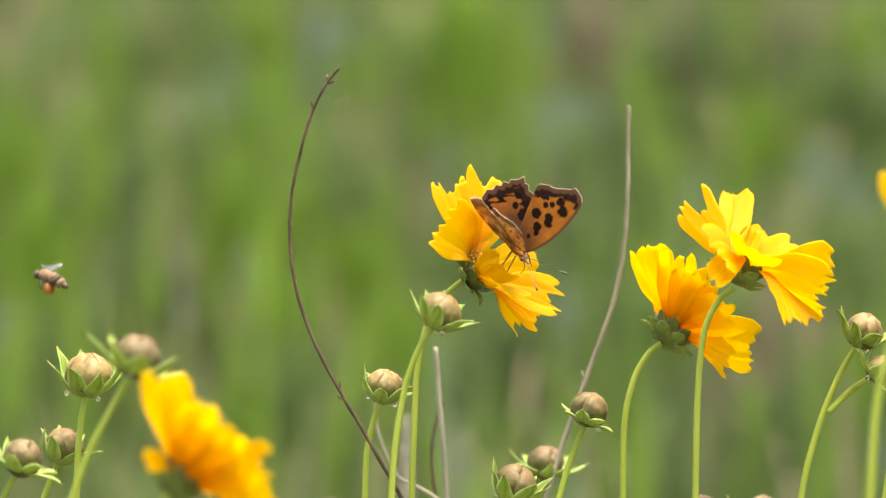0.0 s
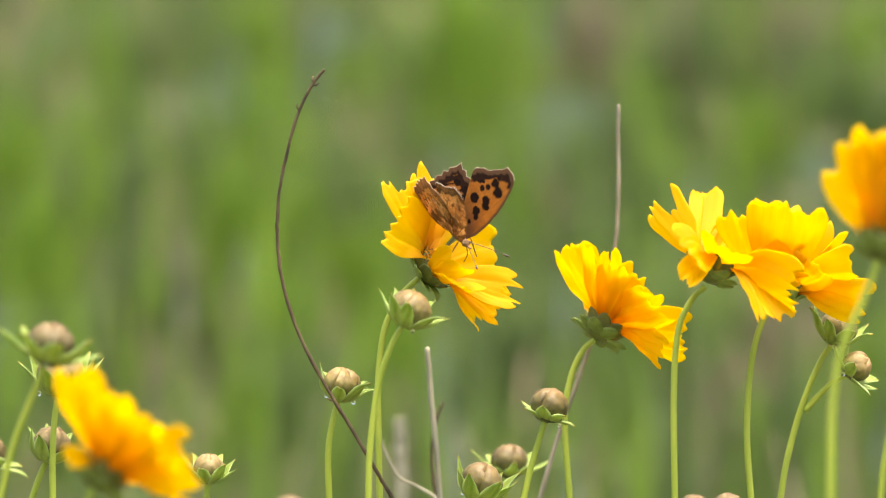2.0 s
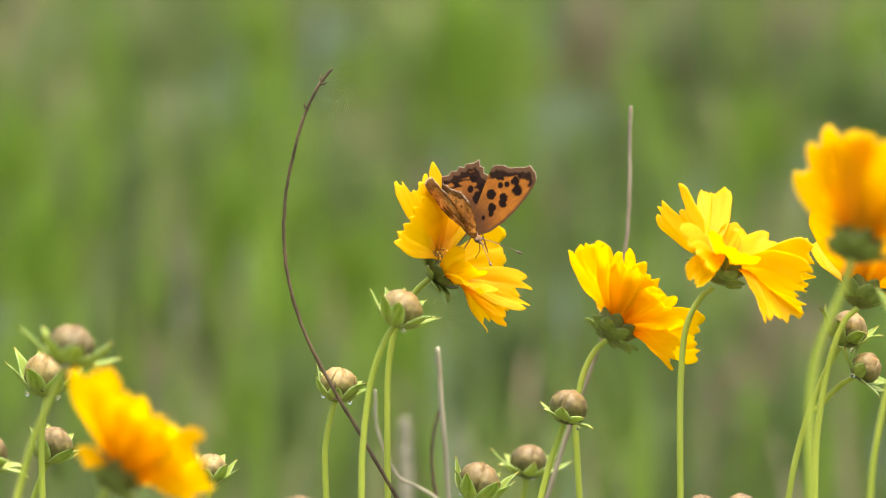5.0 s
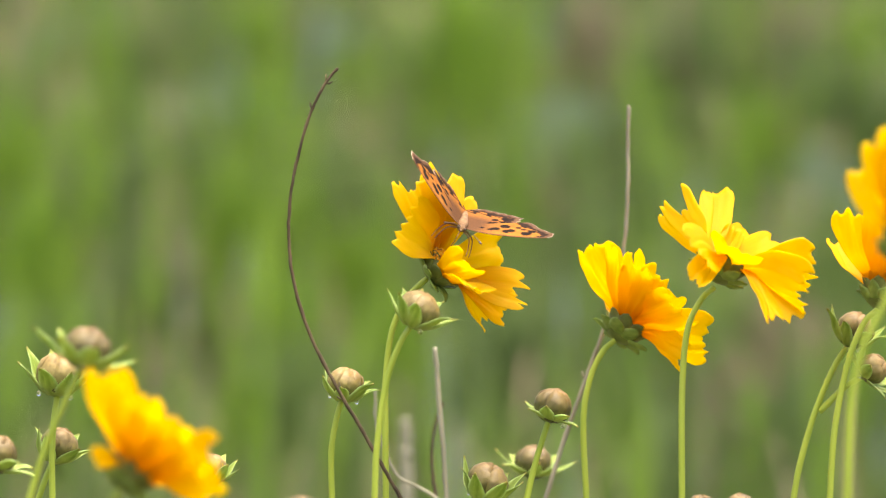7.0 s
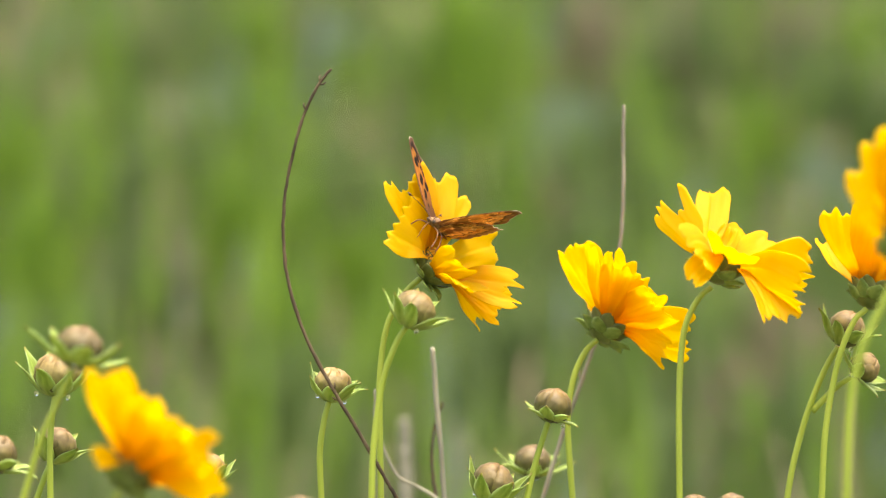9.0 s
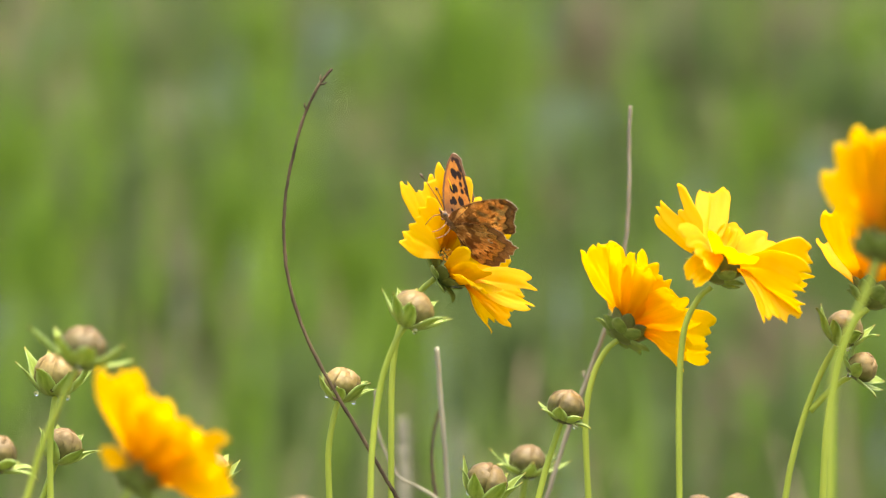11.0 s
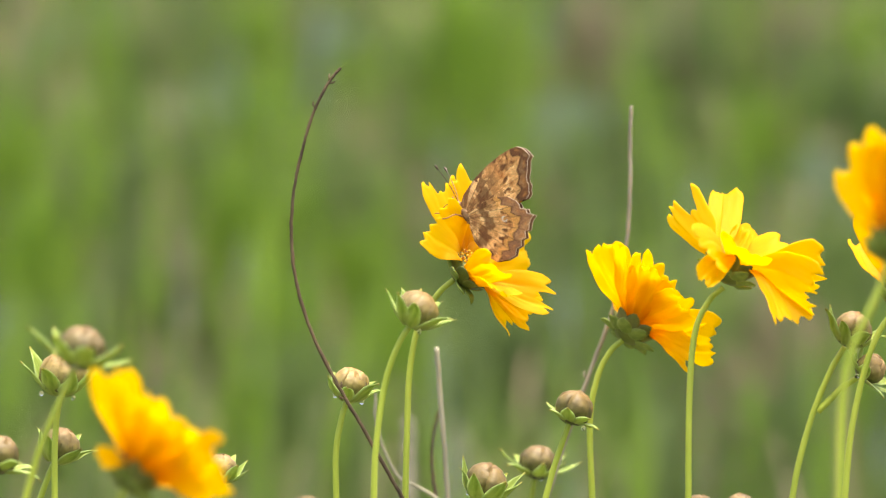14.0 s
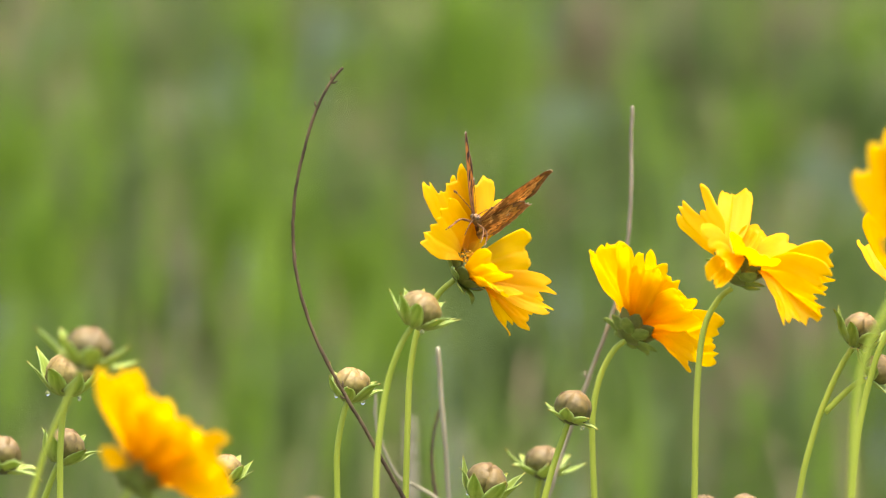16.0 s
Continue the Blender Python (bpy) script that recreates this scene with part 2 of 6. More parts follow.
def build_meadow():
    rng = random.Random(11)
    for name, material, count, tall, label in (
            ("meadow_grass", GRASS, 11000, 0.055, "short mid-green meadow grass over the bank"),
            ("withered_grass", GRASS_DRY, 2400, 0.055, "withered grey-brown grass among the green"),
            ("tall_grass_blades", GRASS_LIGHT, 170, 0.085, "scattered tall bright grass blades on the bank"),
            ("tall_dry_blades", GRASS_DRY, 120, 0.085, "scattered tall withered grass blades on the bank"),
            ("tall_dark_blades", GRASS_DARK, 240, 0.08, "scattered tall dark grass blades on the bank"),
            ("dark_herbs", GRASS_DARK, 3000, 0.045, "low dark green herbs on the bank")):
        verts, faces = [], []
        for i in range(count):
            y = 1.85 + 1.35 * rng.random() if i % 5 else rng.uniform(3.2, 6.0)
            wide = 0.13 * y if i % 3 else 1.4
            x = rng.uniform(-wide, wide)
            h = tall * rng.uniform(0.5, 1.4)
            blade(verts, faces, (x, y, ground_height(x, y) - 0.005), h, rng.uniform(0.003, 0.007), (rng.uniform(0.05, 0.6 if tall < 0.07 else 0.3), rng.uniform(0, 6.283)), rng)
        for i in range(count // 5 if tall < 0.07 else 0):
            x, y = rng.uniform(-0.9, 0.9), rng.uniform(0.9, 1.85)
            blade(verts, faces, (x, y, ground_height(x, y) - 0.005), rng.uniform(0.03, 0.08), rng.uniform(0.003, 0.006), (rng.uniform(0.1, 0.6), rng.uniform(0, 6.283)), rng)
        tagged(grass_object(name, verts, faces, material), label, "grass", kind="stuff")


build_meadow()


def build_wide_meadow():
    """Short grass round about, on all sides of the flowers and the bank."""
    rng = random.Random(23)
    for name, material, count, label in (("field_grass", GRASS, 13000, "short green grass of the open meadow"),
                                         ("field_dry_grass", GRASS_DRY, 4000, "withered grass of the open meadow")):
        verts, faces = [], []
        for i in range(count):
            x, y = rng.uniform(-5, 5), rng.uniform(-4, 6.5)
            if y > 0.6 and abs(x) < 0.13 * y + 0.05:
                continue
            blade(verts, faces, (x, y, ground_height(x, y) - 0.005), rng.uniform(0.04, 0.11), rng.uniform(0.006, 0.014), (rng.uniform(0.1, 0.6), rng.uniform(0, 6.283)), rng)
        tagged(grass_object(name, verts, faces, material), label, "grass", kind="stuff")


build_wide_meadow()


def build_sprays():
    """Slender sprays of upright blades all over the bank, a few blades to each."""
    rng = random.Random(77)
    for name, material, count, tall, label in (
            ("slender_green_sprays", GRASS_LIGHT, 95, 0.10, "slender bright green sprays of grass on the bank"),
            ("slender_dark_sprays", GRASS_DARK, 95, 0.09, "slender dark green sprays of herbs on the bank"),
            ("slender_dry_sprays", GRASS_DRY, 16, 0.09, "slender withered sprays of grass on the bank"),
            ("slender_grey_sprays", LEAF_GREY, 26, 0.06, "slender bluish sprays of leaves on the bank")):
        verts, faces = [], []
        for i in range(count):
            y = rng.uniform(1.92, 2.75)
            x = rng.uniform(-0.1, 0.1) * y
            aim = (rng.uniform(0.02, 0.22), rng.uniform(0, 6.283))
            for k in range(rng.randint(4, 8)):
                px, py = x + rng.gauss(0, 0.0018), y + rng.gauss(0, 0.004)
                blade(verts, faces, (px, py, ground_height(px, py) - 0.005), tall * rng.uniform(0.5, 1.3), rng.uniform(0.003, 0.006), aim, rng)
        tagged(grass_object(name, verts, faces, material), label, "grass", kind="stuff")


build_sprays()


def tuft(name, material, x, y, spread, tall, count, label, seed, width=0.006, lean=0.25, lift=0.0):
    """A clump of long blades that stands out of the meadow."""
    rng = random.Random(seed)
    verts, faces = [], []
    for i in range(count):
        px, py = rng.gauss(0, spread), rng.gauss(0, spread * 1.2)
        h = tall * rng.uniform(0.65, 1.1)
        blade(verts, faces, (px, py, ground_height(x + px, y + py) - ground_height(x, y) - 0.01), h, width * rng.uniform(0.7, 1.3),
              (rng.uniform(0, lean), rng.uniform(0, 6.283)), rng)
    ob = grass_object(name, verts, faces, material)
    ob.location = (x, y, ground_height(x, y) + lift)
    return tagged(ob, label, "grass", "grass clumps on the bank", "stuff")


tuft('tall_grass', GRASS_LIGHT, -0.0993, 2.665, 0.0062, 0.0784, 95, 'tuft of tall bright green grass', 1, 0.006, 0.25)
tuft('tall_grass', GRASS_LIGHT, -0.084, 2.475, 0.0046, 0.0989, 76, 'tuft of tall bright green grass', 2, 0.006, 0.25)
tuft('tall_grass', GRASS_LIGHT, -0.0944, 2.325, 0.0065, 0.1114, 114, 'tuft of tall bright green grass', 3, 0.006, 0.25)
tuft('tall_grass', GRASS_LIGHT, -0.2076, 2.435, 0.0046, 0.0912, 95, 'tuft of tall bright green grass', 4, 0.006, 0.25)
tuft('tall_grass', GRASS_LIGHT, -0.1846, 2.285, 0.0053, 0.1038, 95, 'tuft of tall bright green grass', 5, 0.006, 0.25)
tuft('tall_grass', GRASS_LIGHT, 0.0131, 2.555, 0.0071, 0.1182, 114, 'tuft of tall bright green grass', 6, 0.006, 0.25)
tuft('tall_grass', GRASS_LIGHT, 0.025, 2.61, 0.0049, 0.077, 76, 'tuft of tall bright green grass', 7, 0.006, 0.25)
tuft('tall_grass', GRASS_LIGHT, 0.1553, 2.48, 0.0046, 0.0864, 76, 'tuft of tall bright green grass', 8, 0.006, 0.25)
tuft('tall_grass', GRASS_LIGHT, 0.1727, 2.735, 0.0064, 0.0521, 95, 'tuft of tall bright green grass', 9, 0.006, 0.25)
tuft('tall_grass', GRASS_LIGHT, 0.1039, 2.58, 0.0048, 0.0597, 76, 'tuft of tall bright green grass', 10, 0.006, 0.25)
tuft('tall_grass', GRASS_LIGHT, 0.2171, 2.68, 0.005, 0.0616, 76, 'tuft of tall bright green grass', 11, 0.006, 0.25)
tuft('tall_grass', GRASS_LIGHT, -0.1741, 2.5, 0.007, 0.0549, 114, 'tuft of tall bright green grass', 12, 0.006, 0.25)
tuft('tall_grass', GRASS_LIGHT, -0.0488, 2.665, 0.005, 0.051, 76, 'tuft of tall bright green grass', 13, 0.006, 0.25)
tuft('tall_grass', GRASS_LIGHT, -0.138, 2.665, 0.005, 0.0476, 76, 'tuft of tall bright green grass', 14, 0.006, 0.25)
tuft('tall_grass', GRASS_LIGHT, 0.1839, 2.18, 0.0061, 0.0827, 114, 'tuft of tall bright green grass', 15, 0.006, 0.25)
tuft('tall_grass', GRASS_LIGHT, -0.0208, 2.22, 0.0072, 0.0784, 133, 'tuft of tall bright green grass', 16, 0.006, 0.25)
tuft('tall_grass', GRASS_LIGHT, -0.0711, 2.245, 0.0063, 0.0849, 114, 'tuft of tall bright green grass', 17, 0.006, 0.25)
tuft('tall_grass', GRASS_LIGHT, -0.0568, 2.38, 0.0055, 0.0802, 95, 'tuft of tall bright green grass', 18, 0.006, 0.25)
tuft('tall_grass', GRASS_LIGHT, -0.0426, 2.325, 0.0054, 0.0756, 95, 'tuft of tall bright green grass', 19, 0.006, 0.25)
tuft('dark_herb_clump', GRASS_DARK, -0.1618, 2.665, 0.0062, 0.0579, 75, 'clump of dark green herbs', 20, 0.011, 0.5)
tuft('dark_herb_clump', GRASS_DARK, -0.1356, 2.46, 0.0069, 0.0731, 90, 'clump of dark green herbs', 21, 0.011, 0.5)
tuft('dark_herb_clump', GRASS_DARK, -0.1631, 2.42, 0.0056, 0.0721, 75, 'clump of dark green herbs', 22, 0.011, 0.5)
tuft('dark_herb_clump', GRASS_DARK, 0.0342, 2.645, 0.0086, 0.0507, 105, 'clump of dark green herbs', 23, 0.011, 0.5)
tuft('dark_herb_clump', GRASS_DARK, 0.0673, 2.67, 0.0074, 0.0374, 90, 'clump of dark green herbs', 24, 0.011, 0.5)
tuft('dark_herb_clump', GRASS_DARK, 0.0961, 2.42, 0.0056, 0.0721, 75, 'clump of dark green herbs', 25, 0.011, 0.5)
tuft('dark_herb_clump', GRASS_DARK, 0.0706, 2.38, 0.0066, 0.065, 90, 'clump of dark green herbs', 26, 0.011, 0.5)
tuft('dark_herb_clump', GRASS_DARK, -0.0234, 2.5, 0.0058, 0.0581, 75, 'clump of dark green herbs', 27, 0.011, 0.5)
tuft('dark_herb_clump', GRASS_DARK, -0.0069, 2.58, 0.0048, 0.0895, 60, 'clump of dark green herbs', 28, 0.011, 0.5)
tuft('dark_herb_clump', GRASS_DARK, -0.1336, 2.285, 0.0085, 0.0686, 120, 'clump of dark green herbs', 29, 0.011, 0.5)
tuft('dark_herb_clump', GRASS_DARK, 0.0291, 2.245, 0.0084, 0.0676, 120, 'clump of dark green herbs', 30, 0.011, 0.5)
tuft('dark_herb_clump', GRASS_DARK, 0.1241, 2.61, 0.0073, 0.0837, 90, 'clump of dark green herbs', 31, 0.011, 0.5)
tuft('dark_herb_clump', GRASS_DARK, 0.1984, 2.555, 0.0059, 0.0789, 75, 'clump of dark green herbs', 32, 0.011, 0.5)
tuft('dark_herb_clump', GRASS_DARK, 0.1129, 2.555, 0.0071, 0.0559, 90, 'clump of dark green herbs', 33, 0.011, 0.5)
tuft('dark_herb_clump', GRASS_DARK, 0.084, 2.5, 0.0052, 0.0645, 67, 'clump of dark green herbs', 34, 0.011, 0.5)
tuft('dark_herb_clump', GRASS_DARK, 0.1008, 2.61, 0.0061, 0.0468, 75, 'clump of dark green herbs', 35, 0.011, 0.5)
tuft('dark_herb_clump', GRASS_DARK, 0.1333, 2.62, 0.0073, 0.0739, 90, 'clump of dark green herbs', 36, 0.011, 0.5)
tuft('dark_herb_clump', GRASS_DARK, 0.1794, 2.61, 0.0061, 0.077, 75, 'clump of dark green herbs', 37, 0.011, 0.5)
tuft('dark_herb_clump', GRASS_DARK, 0.2098, 2.555, 0.0059, 0.069, 75, 'clump of dark green herbs', 38, 0.011, 0.5)
tuft('dark_herb_clump', GRASS_DARK, 0.0502, 2.71, 0.0076, 0.0622, 90, 'clump of dark green herbs', 39, 0.011, 0.5)
tuft('dry_grass_clump', GRASS_DRY, -0.2349, 2.755, 0.0064, 0.0454, 75, 'clump of brown withered grass', 40, 0.007, 0.4)
tuft('dry_grass_clump', GRASS_DRY, -0.1871, 2.645, 0.0074, 0.0338, 90, 'clump of brown withered grass', 41, 0.007, 0.4)
tuft('dry_grass_clump', GRASS_DRY, 0.1782, 2.635, 0.0049, 0.0878, 60, 'clump of brown withered grass', 42, 0.007, 0.4)
tuft('dry_grass_clump', GRASS_DRY, 0.1537, 2.67, 0.0074, 0.0374, 90, 'clump of brown withered grass', 43, 0.007, 0.4)
tuft('dry_grass_clump', GRASS_DRY, 0.1842, 2.555, 0.0059, 0.0461, 75, 'clump of brown withered grass', 44, 0.007, 0.4)
tuft('dry_grass_clump', GRASS_DRY, 0.0791, 2.665, 0.005, 0.0784, 60, 'clump of brown withered grass', 45, 0.007, 0.4)
tuft('dry_grass_clump', GRASS_DRY, -0.026, 2.48, 0.0046, 0.0482, 60, 'clump of brown withered grass', 46, 0.007, 0.4)
tuft('dry_grass_clump', GRASS_DRY, 0.0456, 2.46, 0.0046, 0.0479, 60, 'clump of brown withered grass', 47, 0.007, 0.4)
tuft('dry_grass_clump', GRASS_DRY, 0.1329, 2.555, 0.0048, 0.0526, 60, 'clump of brown withered grass', 48, 0.007, 0.4)
tuft('dry_grass_clump', GRASS_DRY, -0.1126, 2.325, 0.0054, 0.0518, 75, 'clump of brown withered grass', 49, 0.007, 0.4)
tuft('dry_grass_clump', GRASS_DRY, 0.1254, 2.22, 0.0052, 0.0527, 75, 'clump of brown withered grass', 50, 0.007, 0.4)
tuft('dry_grass_clump', GRASS_DRY, 0.1571, 2.285, 0.0064, 0.0511, 90, 'clump of brown withered grass', 51, 0.007, 0.4)
tuft('grey_leaf_clump', LEAF_GREY, 0.0591, 2.57, 0.0066, 0.0496, 132, 'clump of pale bluish-green leaves', 52, 0.014, 0.6)
tuft('grey_leaf_clump', LEAF_GREY, 0.0531, 2.56, 0.006, 0.0494, 120, 'clump of pale bluish-green leaves', 53, 0.014, 0.6)
tuft('grey_leaf_clump', LEAF_GREY, 0.0662, 2.57, 0.0054, 0.0446, 108, 'clump of pale bluish-green leaves', 54, 0.014, 0.6)
tuft('grey_leaf_clump', LEAF_GREY, -0.1695, 2.515, 0.0047, 0.039, 96, 'clump of pale bluish-green leaves', 55, 0.014, 0.6)
tuft('grey_leaf_clump', LEAF_GREY, -0.0672, 2.69, 0.0044, 0.0549, 84, 'clump of pale bluish-green leaves', 56, 0.014, 0.6)
tuft('grey_leaf_clump', LEAF_GREY, -0.1148, 2.61, 0.0061, 0.0468, 120, 'clump of pale bluish-green leaves', 57, 0.014, 0.6)
tuft('grey_leaf_clump', LEAF_GREY, 0.0778, 2.725, 0.0051, 0.0275, 96, 'clump of pale bluish-green leaves', 58, 0.014, 0.6)
tuft('grey_leaf_clump', LEAF_GREY, 0.1259, 2.475, 0.0046, 0.0418, 96, 'clump of pale bluish-green leaves', 59, 0.014, 0.6)
tuft('grey_leaf_clump', LEAF_GREY, 0.0992, 2.245, 0.0063, 0.0446, 144, 'clump of pale bluish-green leaves', 60, 0.014, 0.6)
tuft('grey_leaf_clump', LEAF_GREY, 0.1169, 2.155, 0.004, 0.0294, 96, 'clump of pale bluish-green leaves', 61, 0.014, 0.6)
tuft('grey_leaf_clump', LEAF_GREY, -0.2072, 2.755, 0.0077, 0.0312, 144, 'clump of pale bluish-green leaves', 62, 0.014, 0.6)
tuft('grey_leaf_clump', LEAF_GREY, 0.1815, 2.48, 0.0046, 0.0546, 96, 'clump of pale bluish-green leaves', 63, 0.014, 0.6)
tuft('grass_clump', GRASS, -0.0489, 2.38, 0.01, 0.0894, 180, 'clump of mid-green meadow grass', 64, 0.006, 0.4)
tuft('grass_clump', GRASS, 0.0917, 2.245, 0.0125, 0.0791, 240, 'clump of mid-green meadow grass', 65, 0.006, 0.4)
tuft('grass_clump', GRASS, 0.1806, 2.325, 0.0086, 0.0756, 160, 'clump of mid-green meadow grass', 66, 0.006, 0.4)
tuft('grass_clump', GRASS, -0.1695, 2.22, 0.0093, 0.0784, 180, 'clump of mid-green meadow grass', 67, 0.006, 0.4)
tuft('grass_clump', GRASS, 0.0093, 2.325, 0.0086, 0.0756, 160, 'clump of mid-green meadow grass', 68, 0.006, 0.4)
tuft('grass_clump', GRASS, -0.0545, 2.18, 0.0101, 0.0715, 200, 'clump of mid-green meadow grass', 69, 0.006, 0.4)
tuft('grass_clump', GRASS, 0.1481, 2.155, 0.01, 0.0653, 200, 'clump of mid-green meadow grass', 70, 0.006, 0.4)

# ---- flowers ----


def petal_tip(v, teeth, cut):
    """How far the petal reaches along its line at v across it: rounded teeth of their own reach, cut apart."""
    n = len(teeth)
    w = (v + 1) * 0.5 * n
    k = min(n - 1, int(w))
    x = (w - k) * 2 - 1
    other = k + (1 if x > 0 else -1)
    if 0 <= other < n:
        low = min(teeth[k], teeth[other]) - cut
        p = 1.35
    else:
        low = teeth[k] - 0.13
        p = 3.0
    return low + (teeth[k] - low) * (1 - abs(x) ** p)


def petal_mesh(bm, length, width, cup, seed, curl=-0.05, roll=0.0, teeth="", lift=0.9):
    """A ray petal along +x from the rim of the disc: narrow claw, fan-shaped blade, cut tip, lengthwise folds.
    teeth: the reach of each tooth, 0 to 9."""
    rng = random.Random(seed)
    nu, nv = 15, 43
    if teeth:
        reach = [0.70 + 0.30 * int(c) / 9 for c in teeth]
    else:
        reach = [rng.uniform(0.86, 1.0) for _ in range(rng.choice((4, 5, 5, 6)))]
    cut = rng.uniform(0.03, 0.085)
    twist = rng.uniform(-0.18, 0.18)
    cuts = [rng.uniform(-0.06, 0.06) for _ in range(4)]
    grid = []
    for i in range(nu):
        u = i / (nu - 1)
        row = []
        for j in range(nv):
            v = -1 + 2 * j / (nv - 1)
            warped = v + 0.10 * math.sin(v * math.pi + cuts[0] * 20) * (1 - v * v)
            tip = petal_tip(max(-1, min(1, warped)), reach, cut) + 0.035 * noise.noise(Vector((v * 9.0, seed * 1.3, 2)))
            s = u * (1 - (1 - tip) * u ** 2.6)
            half = width * (0.20 + 0.80 * math.sin(min(s / 0.84, 1) * math.pi / 2) ** 0.92) * (1 - 0.06 * max(0, s - 0.86) / 0.14) / 2
            half *= 1 + 0.05 * noise.noise(Vector((s * 4, seed * 2.1, 1 if v > 0 else 5)))
            # the petal rises steeply from the disc, then lies out at its cup angle
            ang = cup + (lift - cup) * math.exp(-s * 7) + curl * s * s
            bend = cup + (lift - cup) * (1 - math.exp(-s * 7)) / (7 * max(s, 1e-4)) + curl * s * s / 3
            x = length * s * math.cos(bend)
            z = length * s * math.sin(bend)
            y = half * v
            groove = -math.exp(-((abs(v) - 0.33) / 0.09) ** 2)
            ridge = 0.00038 * groove * math.sin(min(1, s * 1.4) * math.pi * 0.62) + 0.0018 * v * v * s + 0.0013 * noise.noise(Vector((s * 2.4, v * 1.5, seed * 3.7))) + 0.0007 * s * s * noise.noise(Vector((s * 5, v * 4.5, seed * 1.7)))
            tw = roll * min(1, s * 2.5) + twist * s
            off = ridge + y * math.sin(tw)
            row.append(Vector((x - off * math.sin(ang), y * math.cos(tw), z + off * math.cos(ang))))
        grid.append(row)
    top, low = sheet(bm, grid, 0.00017)
    layer = bm.loops.layers.float_color.new("shade")
    tone = {}
    for rows in (top, low):
        for i, r in enumerate(rows):
            for j, q in enumerate(r):
                u = i / (nu - 1)
                g = 0.86 + 0.14 * min(1, u * 3)
                vein = 1 - 0.02 * (j % 2)
                tone[q] = (g * vein, g * g * vein * (0.90 + 0.10 * min(1, u * 1.6)), g * vein, 1)
    for f in bm.faces:
        for lp in f.loops:
            lp[layer] = tone[lp.vert]


def bract_mesh(bm, length, width, start, end, thick=0.0003, pinch=0.7, flare=0.0):
    """A pointed bract along +x whose slope goes from start to end (radians)."""
    nu, nv = 9, 7
    x = z = 0.0
    grid = []
    wob = length * 997 + width * 331
    for i in range(nu):
        u = i / (nu - 1)
        a = start + (end - start) * u - flare * max(0.0, u - 0.6) / 0.4
        if i:
            x += length / (nu - 1) * math.cos(a)
            z += length / (nu - 1) * math.sin(a)
        half = width / 2 * (math.sin(math.pi * min(1, 0.22 + 0.78 * u)) ** pinch) + 0.00008
        row = []
        for j in range(nv):
            v = -1 + 2 * j / (nv - 1)
            d = 0.3 * half * v * v + 0.05 * length * noise.noise(Vector((u * 2.2, v * 0.9, wob * 1000)))
            row.append(Vector((x - d * math.sin(a), half * v, z + d * math.cos(a))))
        grid.append(row)
    rows = sheet(bm, grid, thick)
    tone = {}
    for side in rows:
        for i, r in enumerate(side):
            for j, q in enumerate(r):
                u = i / (nu - 1)
                k = (0.8 + 0.25 * u) * (1.12 if j == nv // 2 else 1.35 if j in (0, nv - 1) else 1.0)
                pale = 1.7 if j in (0, nv - 1) else 1.0
                tone[q] = (k, k, k * pale, 1) if u < 0.95 else (0.75 * k, 0.45 * k, 0.4 * k, 1)
    layer = bm.loops.layers.float_color.new("shade")
    for f in bm.faces:
        for lp in f.loops:
            lp[layer] = tone[lp.vert]


def shade_all(bm, fn):
    layer = bm.loops.layers.float_color.new("shade")
    for f in bm.faces:
        for lp in f.loops:
            lp[layer] = (*fn(lp.vert.co), 1)


def stem_part(plant, line, r0, r1, name="stem", material=None, rough=0.04):
    bm = bmesh.new()
    tube(bm, line, lambda s: r0 + (r1 - r0) * s, 10, rough, 1)
    return part(name, bm, material or STEM, plant)


